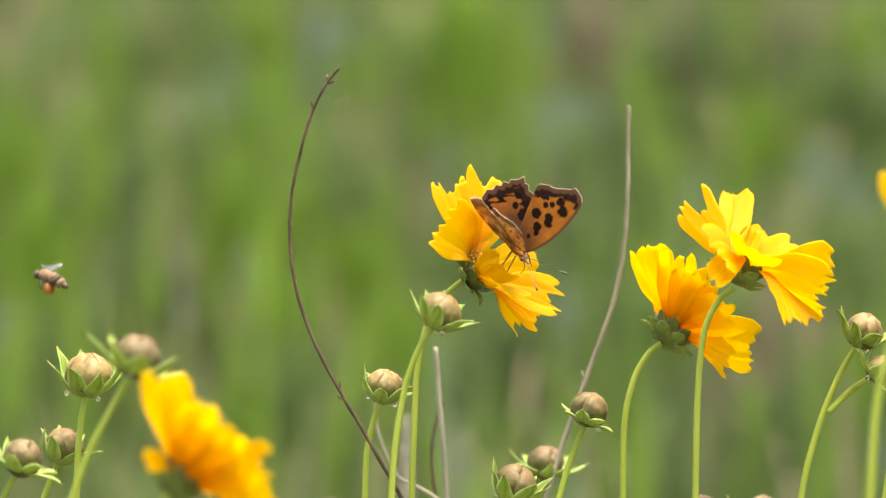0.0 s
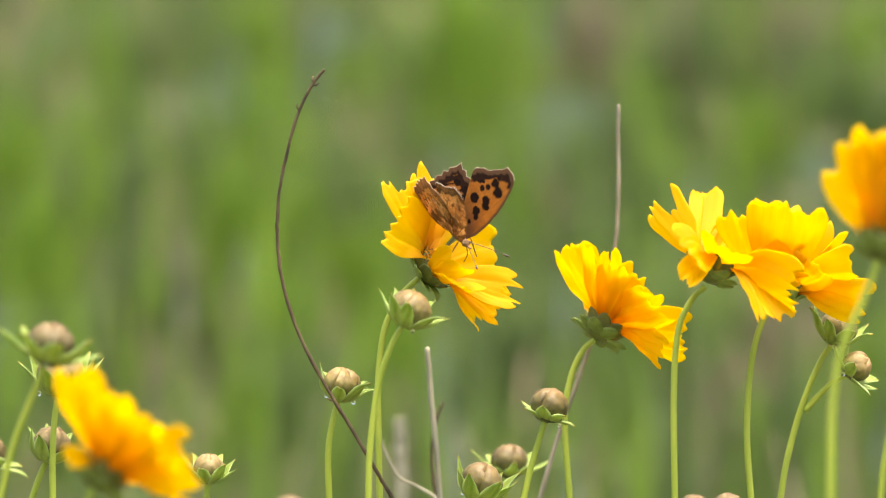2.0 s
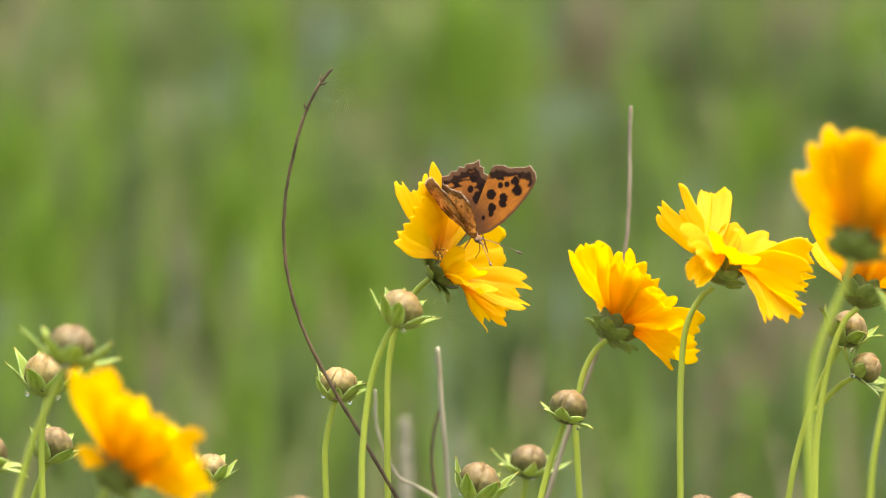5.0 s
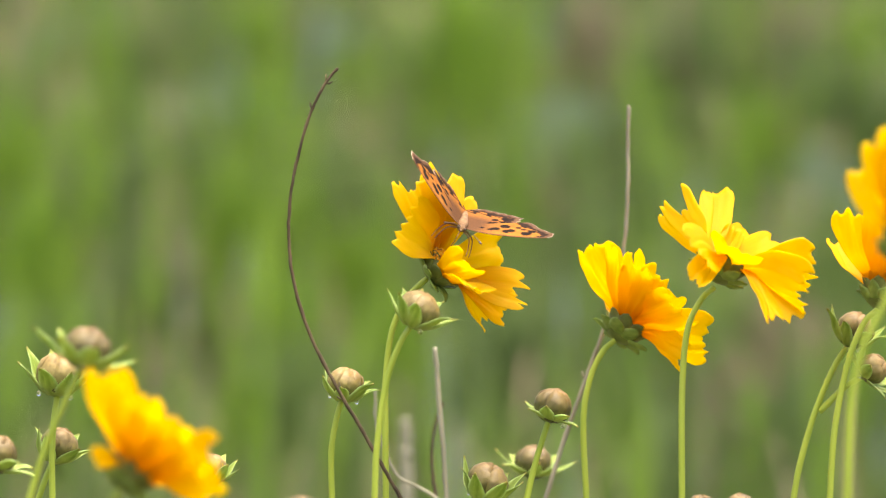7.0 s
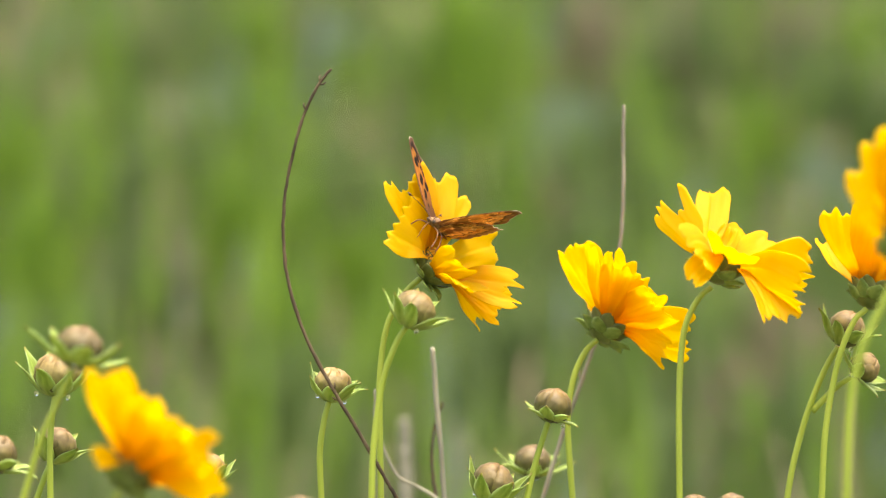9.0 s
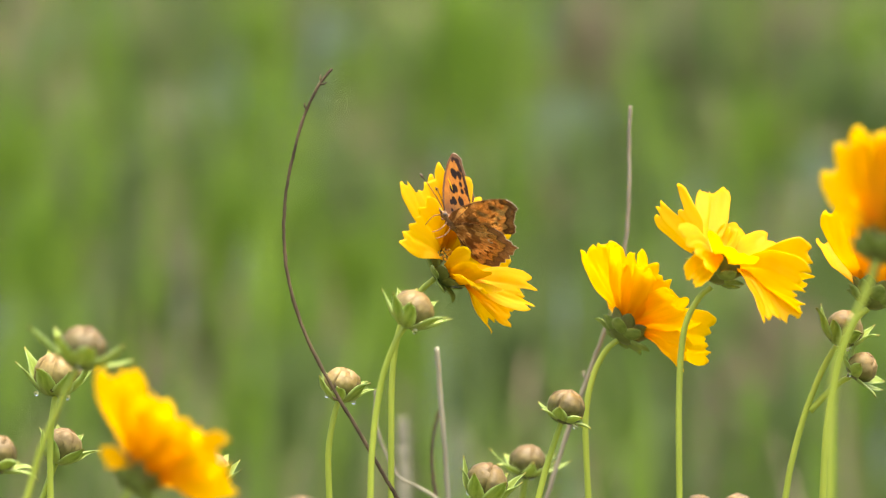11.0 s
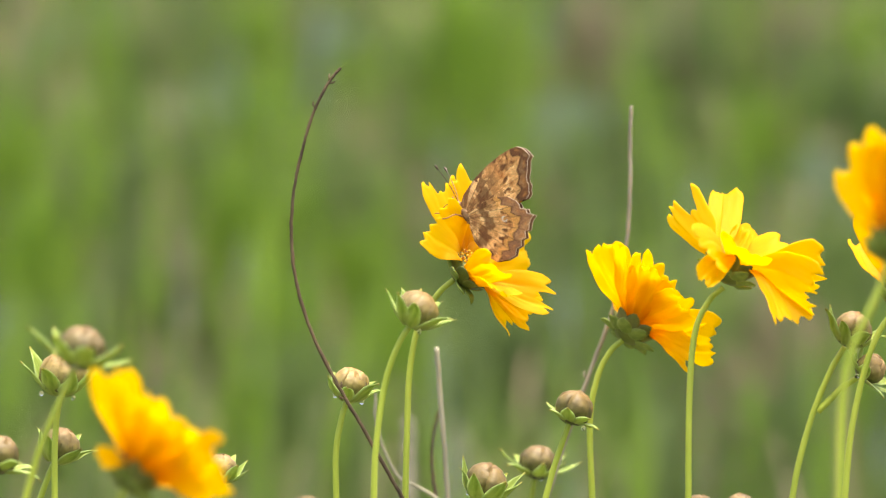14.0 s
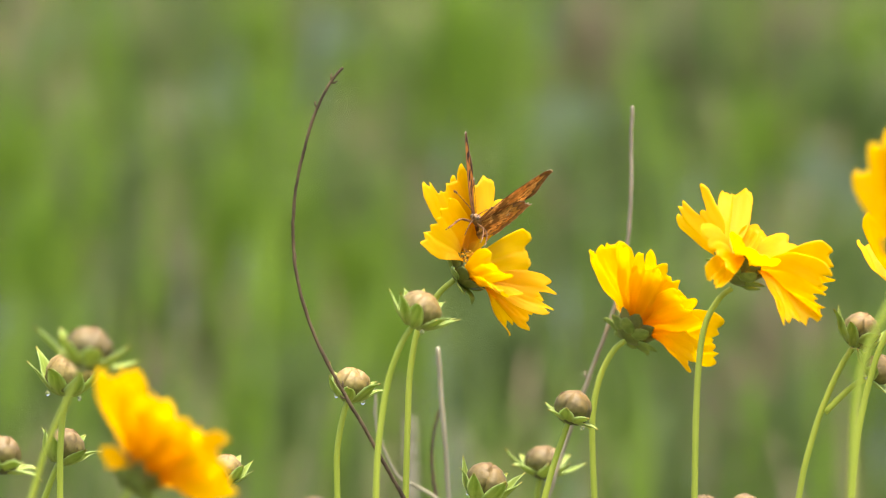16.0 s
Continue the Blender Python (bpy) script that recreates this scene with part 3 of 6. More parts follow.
def add_flower_head(plant, at, normal, seed, petals, roll=0.0, size=1.0, spread=0.3):
    """Disc, ray petals, calyx. petals: (turn, cup, length, width) of each in degrees and millimetres,
    then its teeth, its curl and its roll where they are its own."""
    bm = bmesh.new()
    prof = [(0.0010, 0.0), (0.0030, 0.0006), (0.0048, 0.0020), (0.0055, 0.0040), (0.0056, 0.0052), (0.0045, 0.0064), (0.0020, 0.0072), (0.0004, 0.0074)]
    rings = [[bm.verts.new((r * math.cos(k * math.pi / 10), r * math.sin(k * math.pi / 10), z)) for k in range(20)] for r, z in prof]
    for a, b in zip(rings, rings[1:]):
        for k in range(20):
            bm.faces.new((a[k], a[(k + 1) % 20], b[(k + 1) % 20], b[k]))
    bm.faces.new(list(reversed(rings[0])))
    bm.faces.new(rings[-1])
    head = part("flower_head", bm, SEPAL_DARK, plant, "green receptacle of the flower")
    head.matrix_basis = Matrix.Translation(at) @ frame_of(normal, roll) @ Matrix.Scale(size, 4)
    # disc florets: a dome of small tubes with dark tips
    rng = random.Random(seed)
    bm = bmesh.new()
    tips = []
    for k in range(60):
        r = 0.0046 * math.sqrt((k + 0.5) / 60)
        w = k * 2.399963
        z = 0.0072 - 0.0022 * (r / 0.0046) ** 2
        lean = Vector((math.cos(w), math.sin(w), 0)) * (0.35 * r / 0.0046)
        d = (Vector((0, 0, 1)) + lean + Vector((rng.uniform(-.15, .15), rng.uniform(-.15, .15), 0))).normalized()
        h = rng.uniform(0.0016, 0.0030)
        p = Vector((r * math.cos(w), r * math.sin(w), z - 0.0008))
        tube(bm, [p, p + d * h * 0.6, p + d * h * 0.85, p + d * h], lambda s: 0.00042 + 0.00015 * (s > 0.6) - 0.0002 * (s > 0.95), 5)
    top = 0.0095
    def floret_colour(c):
        r = math.hypot(c.x, c.y) / 0.0046
        base = 0.0064 - 0.0022 * min(r, 1.2) ** 2
        t = max(0.0, min(1.0, (c.z - base) / 0.0032))
        dark = noise.noise(c * 900) * 0.5 + 0.5
        if t > 0.8 and dark > 0.55:
            return (0.16, 0.045, 0.008)
        return (0.88 - 0.2 * (1 - t), 0.47 - 0.2 * (1 - t), 0.008)
    shade_all(bm, floret_colour)
    part("disc", bm, DISC, head, "yellow-orange disc florets with red-brown tips")
    for i, (turn, cup, length, width, *own) in enumerate(petals):
        bm = bmesh.new()
        teeth, curl, roll_own = (list(own) + ["", -0.05, 0.0][len(own):])
        petal_mesh(bm, length / 1000, width / 1000, radians(cup), seed * 17 + i, curl, radians(roll_own), teeth)
        o = part("petal", bm, PETAL, head)
        o.matrix_basis = Matrix.Rotation(radians(turn), 4, "Z") @ Matrix.Translation((0.0046, 0, 0.0046 + 0.0002 * (i % 2)))
    # inner bracts hug the claws of the petals, outer ones spread below
    inner = None
    for k in range(8):
        m = Matrix.Rotation(k * math.pi / 4 + 0.2, 4, "Z") @ Matrix.Translation((0.0048, 0, 0.0022))
        if not inner:
            bm = bmesh.new()
            bract_mesh(bm, 0.0050, 0.0046, 1.25, 0.75, 0.00012)
            inner = part("inner_bract", bm, INNER, head, "green inner bract with brownish tinge")
            inner.matrix_basis = m
        else:
            shared("inner_bract", inner, head, m)
    for k in range(8):
        bm = bmesh.new()
        bract_mesh(bm, 0.0056 * rng.uniform(0.8, 1.25), 0.0046 * rng.uniform(0.8, 1.2), spread - 0.3 + rng.uniform(-0.3, 0.3), spread + 0.3 + rng.uniform(-0.4, 0.4), 0.0003, 0.75, rng.uniform(-0.2, 0.9))
        o = part("sepal", bm, SEPAL, head)
        o.matrix_basis = Matrix.Rotation(k * math.pi / 4, 4, "Z") @ Matrix.Translation((0.0036, 0, 0.0010))
    return head


def add_bud(plant, at, normal, seed, radius=0.0053, open_up=0.6, flat=0.92, drops=1, tone=1.0):
    """A round seed head: closed tan inner bracts over a core, pointed green bracts round its foot."""
    rng = random.Random(seed)
    bm = bmesh.new()
    ball(bm, (0, 0, radius * 0.85), (radius * 0.93, radius * 0.93, radius * flat * 0.95), None, 16, 10)
    shade_all(bm, lambda c: (0.8, 0.75, 0.55))
    head = part("seed_head", bm, BUD, plant, "round tan seed head")
    head.matrix_basis = Matrix.Translation(at) @ frame_of(normal, rng.uniform(0, 0.78))
    for k in range(8):
        bm = bmesh.new()
        grid = []
        swell = rng.uniform(0.97, 1.05)
        half = math.pi / 8 * 1.9
        nu, nv = 8, 5
        for i in range(nu):
            th = math.pi * (0.97 - 0.94 * i / (nu - 1))
            row = []
            for j in range(nv):
                v = -1 + 2 * j / (nv - 1)
                ph = half * v
                r = radius * swell * (1 + 0.03 * (1 - v * v)) * (1 + 0.02 * (k % 2)) * (1 + 0.13 * noise.noise(Vector((th * 1.1, v * 0.5, seed + k * 3.1))))
                row.append(Vector((r * math.sin(th) * math.cos(ph), r * math.sin(th) * math.sin(ph), radius * 0.85 + r * flat * math.cos(th))))
            grid.append(row)
        sheet(bm, grid, 0.00025)
        def skin_and_shade(c):
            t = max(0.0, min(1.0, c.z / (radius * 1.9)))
            # the greener foot is pigment; its darkness and the light top are painted-in shading
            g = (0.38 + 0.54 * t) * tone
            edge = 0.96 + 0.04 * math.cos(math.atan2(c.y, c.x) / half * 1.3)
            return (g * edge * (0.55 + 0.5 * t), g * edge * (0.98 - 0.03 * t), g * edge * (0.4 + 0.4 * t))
        shade_all(bm, skin_and_shade)
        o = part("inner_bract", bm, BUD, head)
        o.matrix_basis = Matrix.Rotation(k * math.pi / 4 + rng.uniform(-0.05, 0.05), 4, "Z")
    for k in range(8):
        bm = bmesh.new()
        lng = radius * rng.uniform(1.85, 2.4) * (0.62 if open_up < 0.3 else 1.0)
        if open_up > 0.95:
            bract_mesh(bm, lng * 1.06, radius * rng.uniform(0.8, 1.0), rng.uniform(0.2, 0.5), rng.uniform(1.2, 1.75), 0.00018, 1.15, rng.uniform(0.2, 1.3))
        else:
            bract_mesh(bm, lng * 1.1, radius * rng.uniform(0.7, 0.95), rng.uniform(0.0, 0.35), 0.55 + open_up * 0.6 + rng.uniform(-0.35, 0.45), 0.0003, 0.8, rng.uniform(-0.3, 1.1))
        o = part("bract", bm, BRACT_PALE, head)
        o.matrix_basis = Matrix.Rotation((k + 0.5) * math.pi / 4 + rng.uniform(-0.15, 0.15), 4, "Z") @ Matrix.Translation((radius * (0.42 if open_up > 0.95 else 0.35), 0, radius * (-0.12 if open_up > 0.95 else 0.02)))
    bm = bmesh.new()
    ball(bm, (0, 0, radius * 0.08), (radius * 0.5, radius * 0.5, radius * 0.22), None, 12, 6)
    part("receptacle", bm, SEPAL, head)
    for k in range(drops):
        bm = bmesh.new()
        w = rng.uniform(0, 6.283)
        ball(bm, (radius * 0.95 * math.cos(w), radius * 0.95 * math.sin(w), -radius * 0.05), (0.00065, 0.00065, 0.0008), None, 10, 6)
        part("water_drop", bm, WATER, head, "clear rain drop")
    return head


def plant_at(name, x, y, label, category, group):
    """An Empty on the ground that holds the parts of one plant."""
    e = new(name)
    e.empty_display_size = 0.02
    e.location = (x, y, 0)
    return tagged(e, label, category, group)


flower_a = plant_at('coreopsis_flower', -0.015, 1.434, 'open yellow coreopsis flower with toothed petals on a curved stem', 'flower', 'yellow coreopsis flowers')
stem_part(flower_a, smooth_line([(0, 0, -0.01), (0, 0, 0.0734), (0, 0, 0.1182), (0, 0, 0.1454), (0, 0, 0.1598), (0, 0, 0.1694), (0, 0, 0.189), (0.0003, 0, 0.205), (0.0026, 0, 0.2186), (0.0077, 0, 0.2274), (0.0123, 0, 0.2318)], 8), 0.00105, 0.00085)
flower_a_head = add_flower_head(flower_a, (0.0119, 0.0, 0.2324), (0.83, -0.24, 0.5), 3, [
    (8, 10, 24, 17, "95378", -0.05, -46), (42, -4, 16, 19, "787898", -0.15, -44), (344, 24, 25, 16, "8676", -0.05, -32), (320, 30, 23, 11, "877", -0.05, -14),
    (262, 30, 23, 17, "6879", -0.05, 19), (218, 36, 25, 13, "68285", -0.05, 39), (226, 10, 24, 13, "86798", -0.05, 38), (226, -12, 22, 11, "8698", -0.05, 37),
    (112, 62, 14, 12, "998", -0.4, 0), (140, 40, 15, 14, "8998", -0.3, 20)], roll=radians(0), size=1.0, spread=0.3)

flower_b = plant_at('coreopsis_flower', 0.0423, 1.455, 'yellow coreopsis flower seen from its calyx, facing away', 'flower', 'yellow coreopsis flowers')
stem_part(flower_b, smooth_line([(0, 0, -0.01), (-0.0002, 0, 0.071), (-0.0004, 0, 0.1164), (-0.0009, 0, 0.144), (-0.0012, 0, 0.1587), (-0.0015, 0, 0.1684), (-0.0024, 0, 0.1906), (-0.0004, 0, 0.2031), (0.0032, 0, 0.2106), (0.0067, 0, 0.2139)], 8), 0.00105, 0.00085)
flower_b_head = add_flower_head(flower_b, (0.0067, 0, 0.2139), (0.57, 0.3, 0.76), 5, [
    (10, 20, 23.5, 12.5, "8998", -0.05, 43), (33, 24, 24.5, 13, "9929", -0.05, 26), (53, 24, 24, 15, "9684", -0.05, 9), (72, 24, 23, 16, "87968", -0.05, -2),
    (88, 13, 23, 16, "785878", -0.05, -10), (124, 11, 23, 17, "986787", -0.05, -32), (119, -15, 20, 11, "86968", -0.05, -38), (298, 50, 22, 14, "8588", -0.05, -21),
    (253, 82, 20.5, 14, "8687", -0.05, -2), (176, 48, 18, 15, "86587", -0.05, 22)], roll=radians(0), size=1.0, spread=0.35)

flower_c = plant_at('coreopsis_flower', 0.0658, 1.42, 'yellow coreopsis flower with ragged drooping petals', 'flower', 'yellow coreopsis flowers')
stem_part(flower_c, smooth_line([(0, 0, -0.01), (0, 0, 0.075), (-0.0001, 0, 0.1194), (-0.0001, 0, 0.1463), (-0.0002, 0, 0.1606), (-0.0002, 0, 0.1701), (-0.0004, 0, 0.199), (0.0009, 0, 0.2169), (0.0048, 0, 0.2259), (0.0085, 0, 0.2294)], 8), 0.00105, 0.00085)
flower_c_head = add_flower_head(flower_c, (0.0085, 0, 0.231), (0.45, 0.28, 0.85), 8, [
    (310, 30, 23.5, 14, "79919", -0.05, 64), (286, 60, 27, 12, "9892", -0.05, -48), (251, 71, 16, 7, "99", 0.2, -8), (218, 49, 22, 18, "9987", -0.05, 24),
    (195, 47, 25, 18, "78687", -0.05, 41), (140, 26, 23, 15, "78596", -0.05, -42), (119, -9, 25, 17, "868587", -0.05, -45), (124, -39, 23, 14, "86787", -0.05, 45),
    (42, -60, 16.5, 8, "89", -0.3, -15), (33, -24, 16, 16, "8978", -0.4, -43), (63, -9, 14, 16, "898", 0.3, -2)], roll=radians(0), size=1.0, spread=0.35)

flower_d = plant_at('coreopsis_flower', 0.1021, 1.425, 'yellow coreopsis flower with upright petals behind another', 'flower', 'yellow coreopsis flowers')
stem_part(flower_d, smooth_line([(0, 0, -0.01), (0.0002, 0, 0.0745), (0.0005, 0, 0.119), (0.001, 0, 0.146), (0.0013, 0, 0.1603), (0.0017, 0, 0.1699), (0.0025, 0, 0.1893), (0.0057, 0, 0.2084), (0.0098, 0, 0.2195), (0.0136, 0, 0.2235)], 8), 0.00105, 0.00085)
flower_d_head = add_flower_head(flower_d, (0.014, 0, 0.224), (0.29, 0.4, 0.87), 12, [
    (279, 51, 21, 16, "7878", -0.05, -38), (358, 38, 24.5, 20, "785896", -0.05, 24), (31, 40, 25.5, 23, "78968", -0.05, 5), (79, 81, 23.5, 16, "8688", -0.05, -22),
    (116, 20, 19.5, 18, "868587", -0.05, -38), (130, -9, 22, 14, "8687", -0.05, -40), (355, 74, 21.5, 18, "7868", -0.05, 12), (144, 59, 24, 17, "8688", -0.05, -22),
    (79, 18, 11, 15, "898", 0.4, -24)], roll=radians(0), size=1.0, spread=0.8)

flower_e = plant_at('coreopsis_flower', 0.1014, 1.305, 'yellow coreopsis flower close to the lens on a thick stem', 'flower', 'yellow coreopsis flowers')
stem_part(flower_e, smooth_line([(0, 0, -0.01), (0.0001, 0, 0.0884), (0.0004, 0, 0.1292), (0.0008, 0, 0.1539), (0.0011, 0, 0.167), (0.0014, 0, 0.1758), (0.0023, 0, 0.1994), (0.005, 0, 0.2139), (0.011, 0, 0.227), (0.0148, 0, 0.2369)], 8), 0.0012, 0.001)
flower_e_head = add_flower_head(flower_e, (0.0148, 0, 0.2369), (0.33, 0.42, 0.85), 15, [
    (330, 50, 21, 19, "8787", -0.05, 37), (6, 40, 27, 18, "78787", -0.05, 17), (20, 41, 29.5, 21, "8786", -0.05, 9), (38, 41, 29, 21, "78687", -0.05, 2),
    (57, 23, 27.5, 20, "87867", -0.05, -9), (76, 0, 26.5, 19, "78787", -0.05, -26), (24, 80, 24.5, 18, "8687", -0.05, 5), (151, 70, 25.5, 18, "8787", -0.05, 22)], roll=radians(0), size=1.0, spread=0.5)

flower_f = plant_at('coreopsis_flower', -0.0925, 1.3, 'yellow coreopsis flower close to the lens, low down', 'flower', 'yellow coreopsis flowers')
stem_part(flower_f, smooth_line([(0, 0, -0.01), (0.0004, 0, 0.0748), (0.0011, 0, 0.1154), (0.0022, 0, 0.14), (0.0031, 0, 0.1531), (0.0039, 0, 0.1618), (0.005, 0, 0.1731), (0.0069, 0, 0.1786)], 8), 0.0012, 0.001)
flower_f_head = add_flower_head(flower_f, (0.0069, 0, 0.1786), (0.6, 0.28, 0.75), 21, [
    (15, 27, 27.5, 14, "89687", -0.05, 35), (42, 27, 27, 17, "78587", -0.05, 15), (65, 22, 27, 18, "86878", -0.05, 3), (87, 17, 27, 17, "8687", -0.05, -14),
    (21, -50, 9, 6, "98", -0.05, -47), (292, 47, 24.5, 16, "8588", -0.05, -19), (243, 35, 20, 16, "8588", -0.05, 7), (108, 24, 27, 17, "86878", -0.05, -28),
    (109, 7, 25, 16, "86878", -0.05, -30)], roll=radians(0), size=1.0, spread=0.2)

bud_a = plant_at('coreopsis_seed_head', -0.0217, 1.408, 'tan coreopsis seed head with spread green bracts on a tall stem', 'seed head', 'coreopsis seed heads')
stem_part(bud_a, smooth_line([(0, 0, -0.01), (0.0002, 0, 0.0764), (0.0005, 0, 0.1204), (0.001, 0, 0.1471), (0.0014, 0, 0.1613), (0.0018, 0, 0.1707), (0.0024, 0, 0.1852), (0.0048, 0, 0.2024), (0.0085, 0, 0.2134), (0.012, 0, 0.2191)], 8), 0.00105, 0.00085)
add_bud(bud_a, (0.012, 0, 0.2191), (0.38, -0.15, 0.9), 31, radius=0.0055, open_up=1.35, flat=0.85, drops=1, tone=0.9)

bud_b = plant_at('coreopsis_seed_head', -0.0314, 1.442, 'tan coreopsis seed head hung with rain drops', 'seed head', 'coreopsis seed heads')
stem_part(bud_b, smooth_line([(0, 0, -0.01), (-0.0001, 0, 0.0725), (-0.0001, 0, 0.1175), (-0.0003, 0, 0.1449), (-0.0004, 0, 0.1594), (-0.0005, 0, 0.169), (-0.0007, 0, 0.1822), (0.0008, 0, 0.1919), (0.0024, 0, 0.1974)], 8), 0.00105, 0.00085)
add_bud(bud_b, (0.0024, 0, 0.1974), (0.22, -0.1, 0.97), 32, radius=0.0048, open_up=1.6, flat=0.92, drops=3, tone=1.1)

bud_c = plant_at('coreopsis_seed_head', 0.0154, 1.434, 'brown round coreopsis seed head with curled-back bracts', 'seed head', 'coreopsis seed heads')
stem_part(bud_c, smooth_line([(0, 0, -0.01), (0.001, 0, 0.0734), (0.003, 0, 0.1182), (0.0057, 0, 0.1454), (0.0081, 0, 0.1598), (0.0102, 0, 0.1694), (0.0125, 0, 0.1786), (0.015, 0, 0.1866), (0.0166, 0, 0.1914)], 8), 0.00105, 0.00085)
add_bud(bud_c, (0.0166, 0, 0.1914), (0.3, -0.05, 0.95), 33, radius=0.0050, open_up=0.1, flat=0.92, drops=1, tone=0.7)

bud_d = plant_at('coreopsis_seed_head', 0.0062, 1.43, 'tan coreopsis seed head with long pale green bracts', 'seed head', 'coreopsis seed heads')
stem_part(bud_d, smooth_line([(0, 0, -0.01), (0.0003, 0, 0.0614), (0.0009, 0, 0.1061), (0.0017, 0, 0.1332), (0.0024, 0, 0.1476), (0.003, 0, 0.1572), (0.0037, 0, 0.166), (0.004, 0, 0.1696)], 8), 0.00105, 0.00085)
add_bud(bud_d, (0.004, 0, 0.1696), (0.3, -0.15, 0.93), 34, radius=0.0056, open_up=1.3, flat=0.92, drops=1, tone=0.8)

bud_e = plant_at('coreopsis_seed_head', 0.0177, 1.485, 'brown coreopsis seed head behind the others, bracts spread', 'seed head', 'coreopsis seed heads')
stem_part(bud_e, smooth_line([(0, 0, -0.01), (0.0005, 0, 0.0645), (0.0013, 0, 0.1109), (0.0025, 0, 0.1391), (0.0036, 0, 0.154), (0.0045, 0, 0.1639), (0.0052, 0, 0.1702), (0.0057, 0, 0.1735)], 8), 0.00105, 0.00085)
add_bud(bud_e, (0.0057, 0, 0.1735), (0.15, 0, 0.98), 35, radius=0.0049, open_up=0.6, flat=0.92, drops=1, tone=0.7)

bud_f = plant_at('coreopsis_seed_head', 0.0898, 1.45, 'two tan coreopsis seed heads on one forked stem', 'seed head', 'coreopsis seed heads')
stem_part(bud_f, smooth_line([(0, 0, -0.01), (0.0007, 0, 0.0716), (0.0022, 0, 0.1169), (0.0042, 0, 0.1444), (0.0059, 0, 0.1589), (0.0075, 0, 0.1686), (0.0092, 0, 0.1787), (0.0131, 0, 0.1932), (0.0183, 0, 0.2062), (0.0225, 0, 0.2133)], 8), 0.00105, 0.00085)
add_bud(bud_f, (0.0225, 0, 0.2133), (0.4, -0.1, 0.9), 36, radius=0.0051, open_up=1.3, flat=0.92, drops=1, tone=0.9)
stem_part(bud_f, smooth_line([(0.0144, 0, 0.1936), (0.0212, 0, 0.2005), (0.0261, -0.006, 0.2042)], 8), 0.0010, 0.0008, 'side_stem')
add_bud(bud_f, (0.0261, -0.006, 0.2042), (0.75, -0.2, 0.6), 37, radius=0.0042, open_up=0.6, drops=1)

bud_l = plant_at('coreopsis_seed_head', -0.1229, 1.345, 'pinkish-tan coreopsis seed head close to the lens', 'seed head', 'coreopsis seed heads')
stem_part(bud_l, smooth_line([(0, 0, -0.01), (0.0011, 0, 0.0838), (0.0033, 0, 0.1258), (0.0063, 0, 0.1513), (0.0089, 0, 0.1648), (0.0113, 0, 0.1738), (0.0155, 0, 0.1884), (0.0209, 0, 0.2011), (0.0245, 0, 0.2089)], 8), 0.00105, 0.00085)
add_bud(bud_l, (0.0245, 0, 0.2089), (0.3, 0.05, 0.95), 38, radius=0.006, open_up=0.8, flat=0.92, drops=1, tone=0.62)

bud_m = plant_at('coreopsis_seed_head', -0.1092, 1.424, 'tan coreopsis seed head with upright pointed bracts and drops', 'seed head', 'coreopsis seed heads')
stem_part(bud_m, smooth_line([(0, 0, -0.01), (0, 0, 0.0746), (0, 0, 0.1191), (0, 0, 0.1461), (0, 0, 0.1604), (0, 0, 0.1699), (0, 0, 0.183), (0.0006, 0, 0.1925), (0.0017, 0, 0.1998)], 8), 0.00105, 0.00085)
add_bud(bud_m, (0.0017, 0, 0.1998), (0.1, -0.2, 0.97), 39, radius=0.0062, open_up=1.25, flat=0.92, drops=3, tone=1.2)

bud_n = plant_at('coreopsis_seed_head', -0.1294, 1.44, 'small tan coreopsis seed head with green bracts', 'seed head', 'coreopsis seed heads')
stem_part(bud_n, smooth_line([(0, 0, -0.01), (0.0015, 0, 0.0727), (0.0043, 0, 0.1177), (0.0082, 0, 0.145), (0.0116, 0, 0.1595), (0.0146, 0, 0.1691), (0.0169, 0, 0.1756), (0.0188, 0, 0.1799)], 8), 0.00105, 0.00085)
add_bud(bud_n, (0.0188, 0, 0.1799), (0.35, -0.1, 0.93), 40, radius=0.0052, open_up=1, flat=0.92, drops=1, tone=0.95)

bud_k = plant_at('coreopsis_seed_head', -0.1468, 1.395, 'brown coreopsis seed head leaning over on its stem', 'seed head', 'coreopsis seed heads')
stem_part(bud_k, smooth_line([(0, 0, -0.01), (0.0018, 0, 0.0767), (0.0053, 0, 0.1203), (0.0102, 0, 0.1468), (0.0145, 0, 0.1608), (0.0182, 0, 0.1701), (0.021, 0, 0.1763), (0.0226, 0, 0.1791)], 8), 0.00105, 0.00085)
add_bud(bud_k, (0.0226, 0, 0.1791), (0.35, 0, 0.93), 41, radius=0.0053, open_up=0.3, flat=0.92, drops=1, tone=0.75)

bud_p = plant_at('coreopsis_seed_head', -0.0692, 1.43, 'tan coreopsis seed head with long upright bracts behind a flower', 'seed head', 'coreopsis seed heads')
stem_part(bud_p, smooth_line([(0, 0, -0.01), (0.0003, 0, 0.0678), (0.001, 0, 0.1125), (0.0019, 0, 0.1396), (0.0027, 0, 0.154), (0.0035, 0, 0.1636), (0.0041, 0, 0.1712), (0.0044, 0, 0.1744)], 8), 0.00105, 0.00085)
add_bud(bud_p, (0.0044, 0, 0.1744), (0.1, -0.2, 0.96), 42, radius=0.0043, open_up=1.4, flat=0.92, drops=1, tone=0.95)

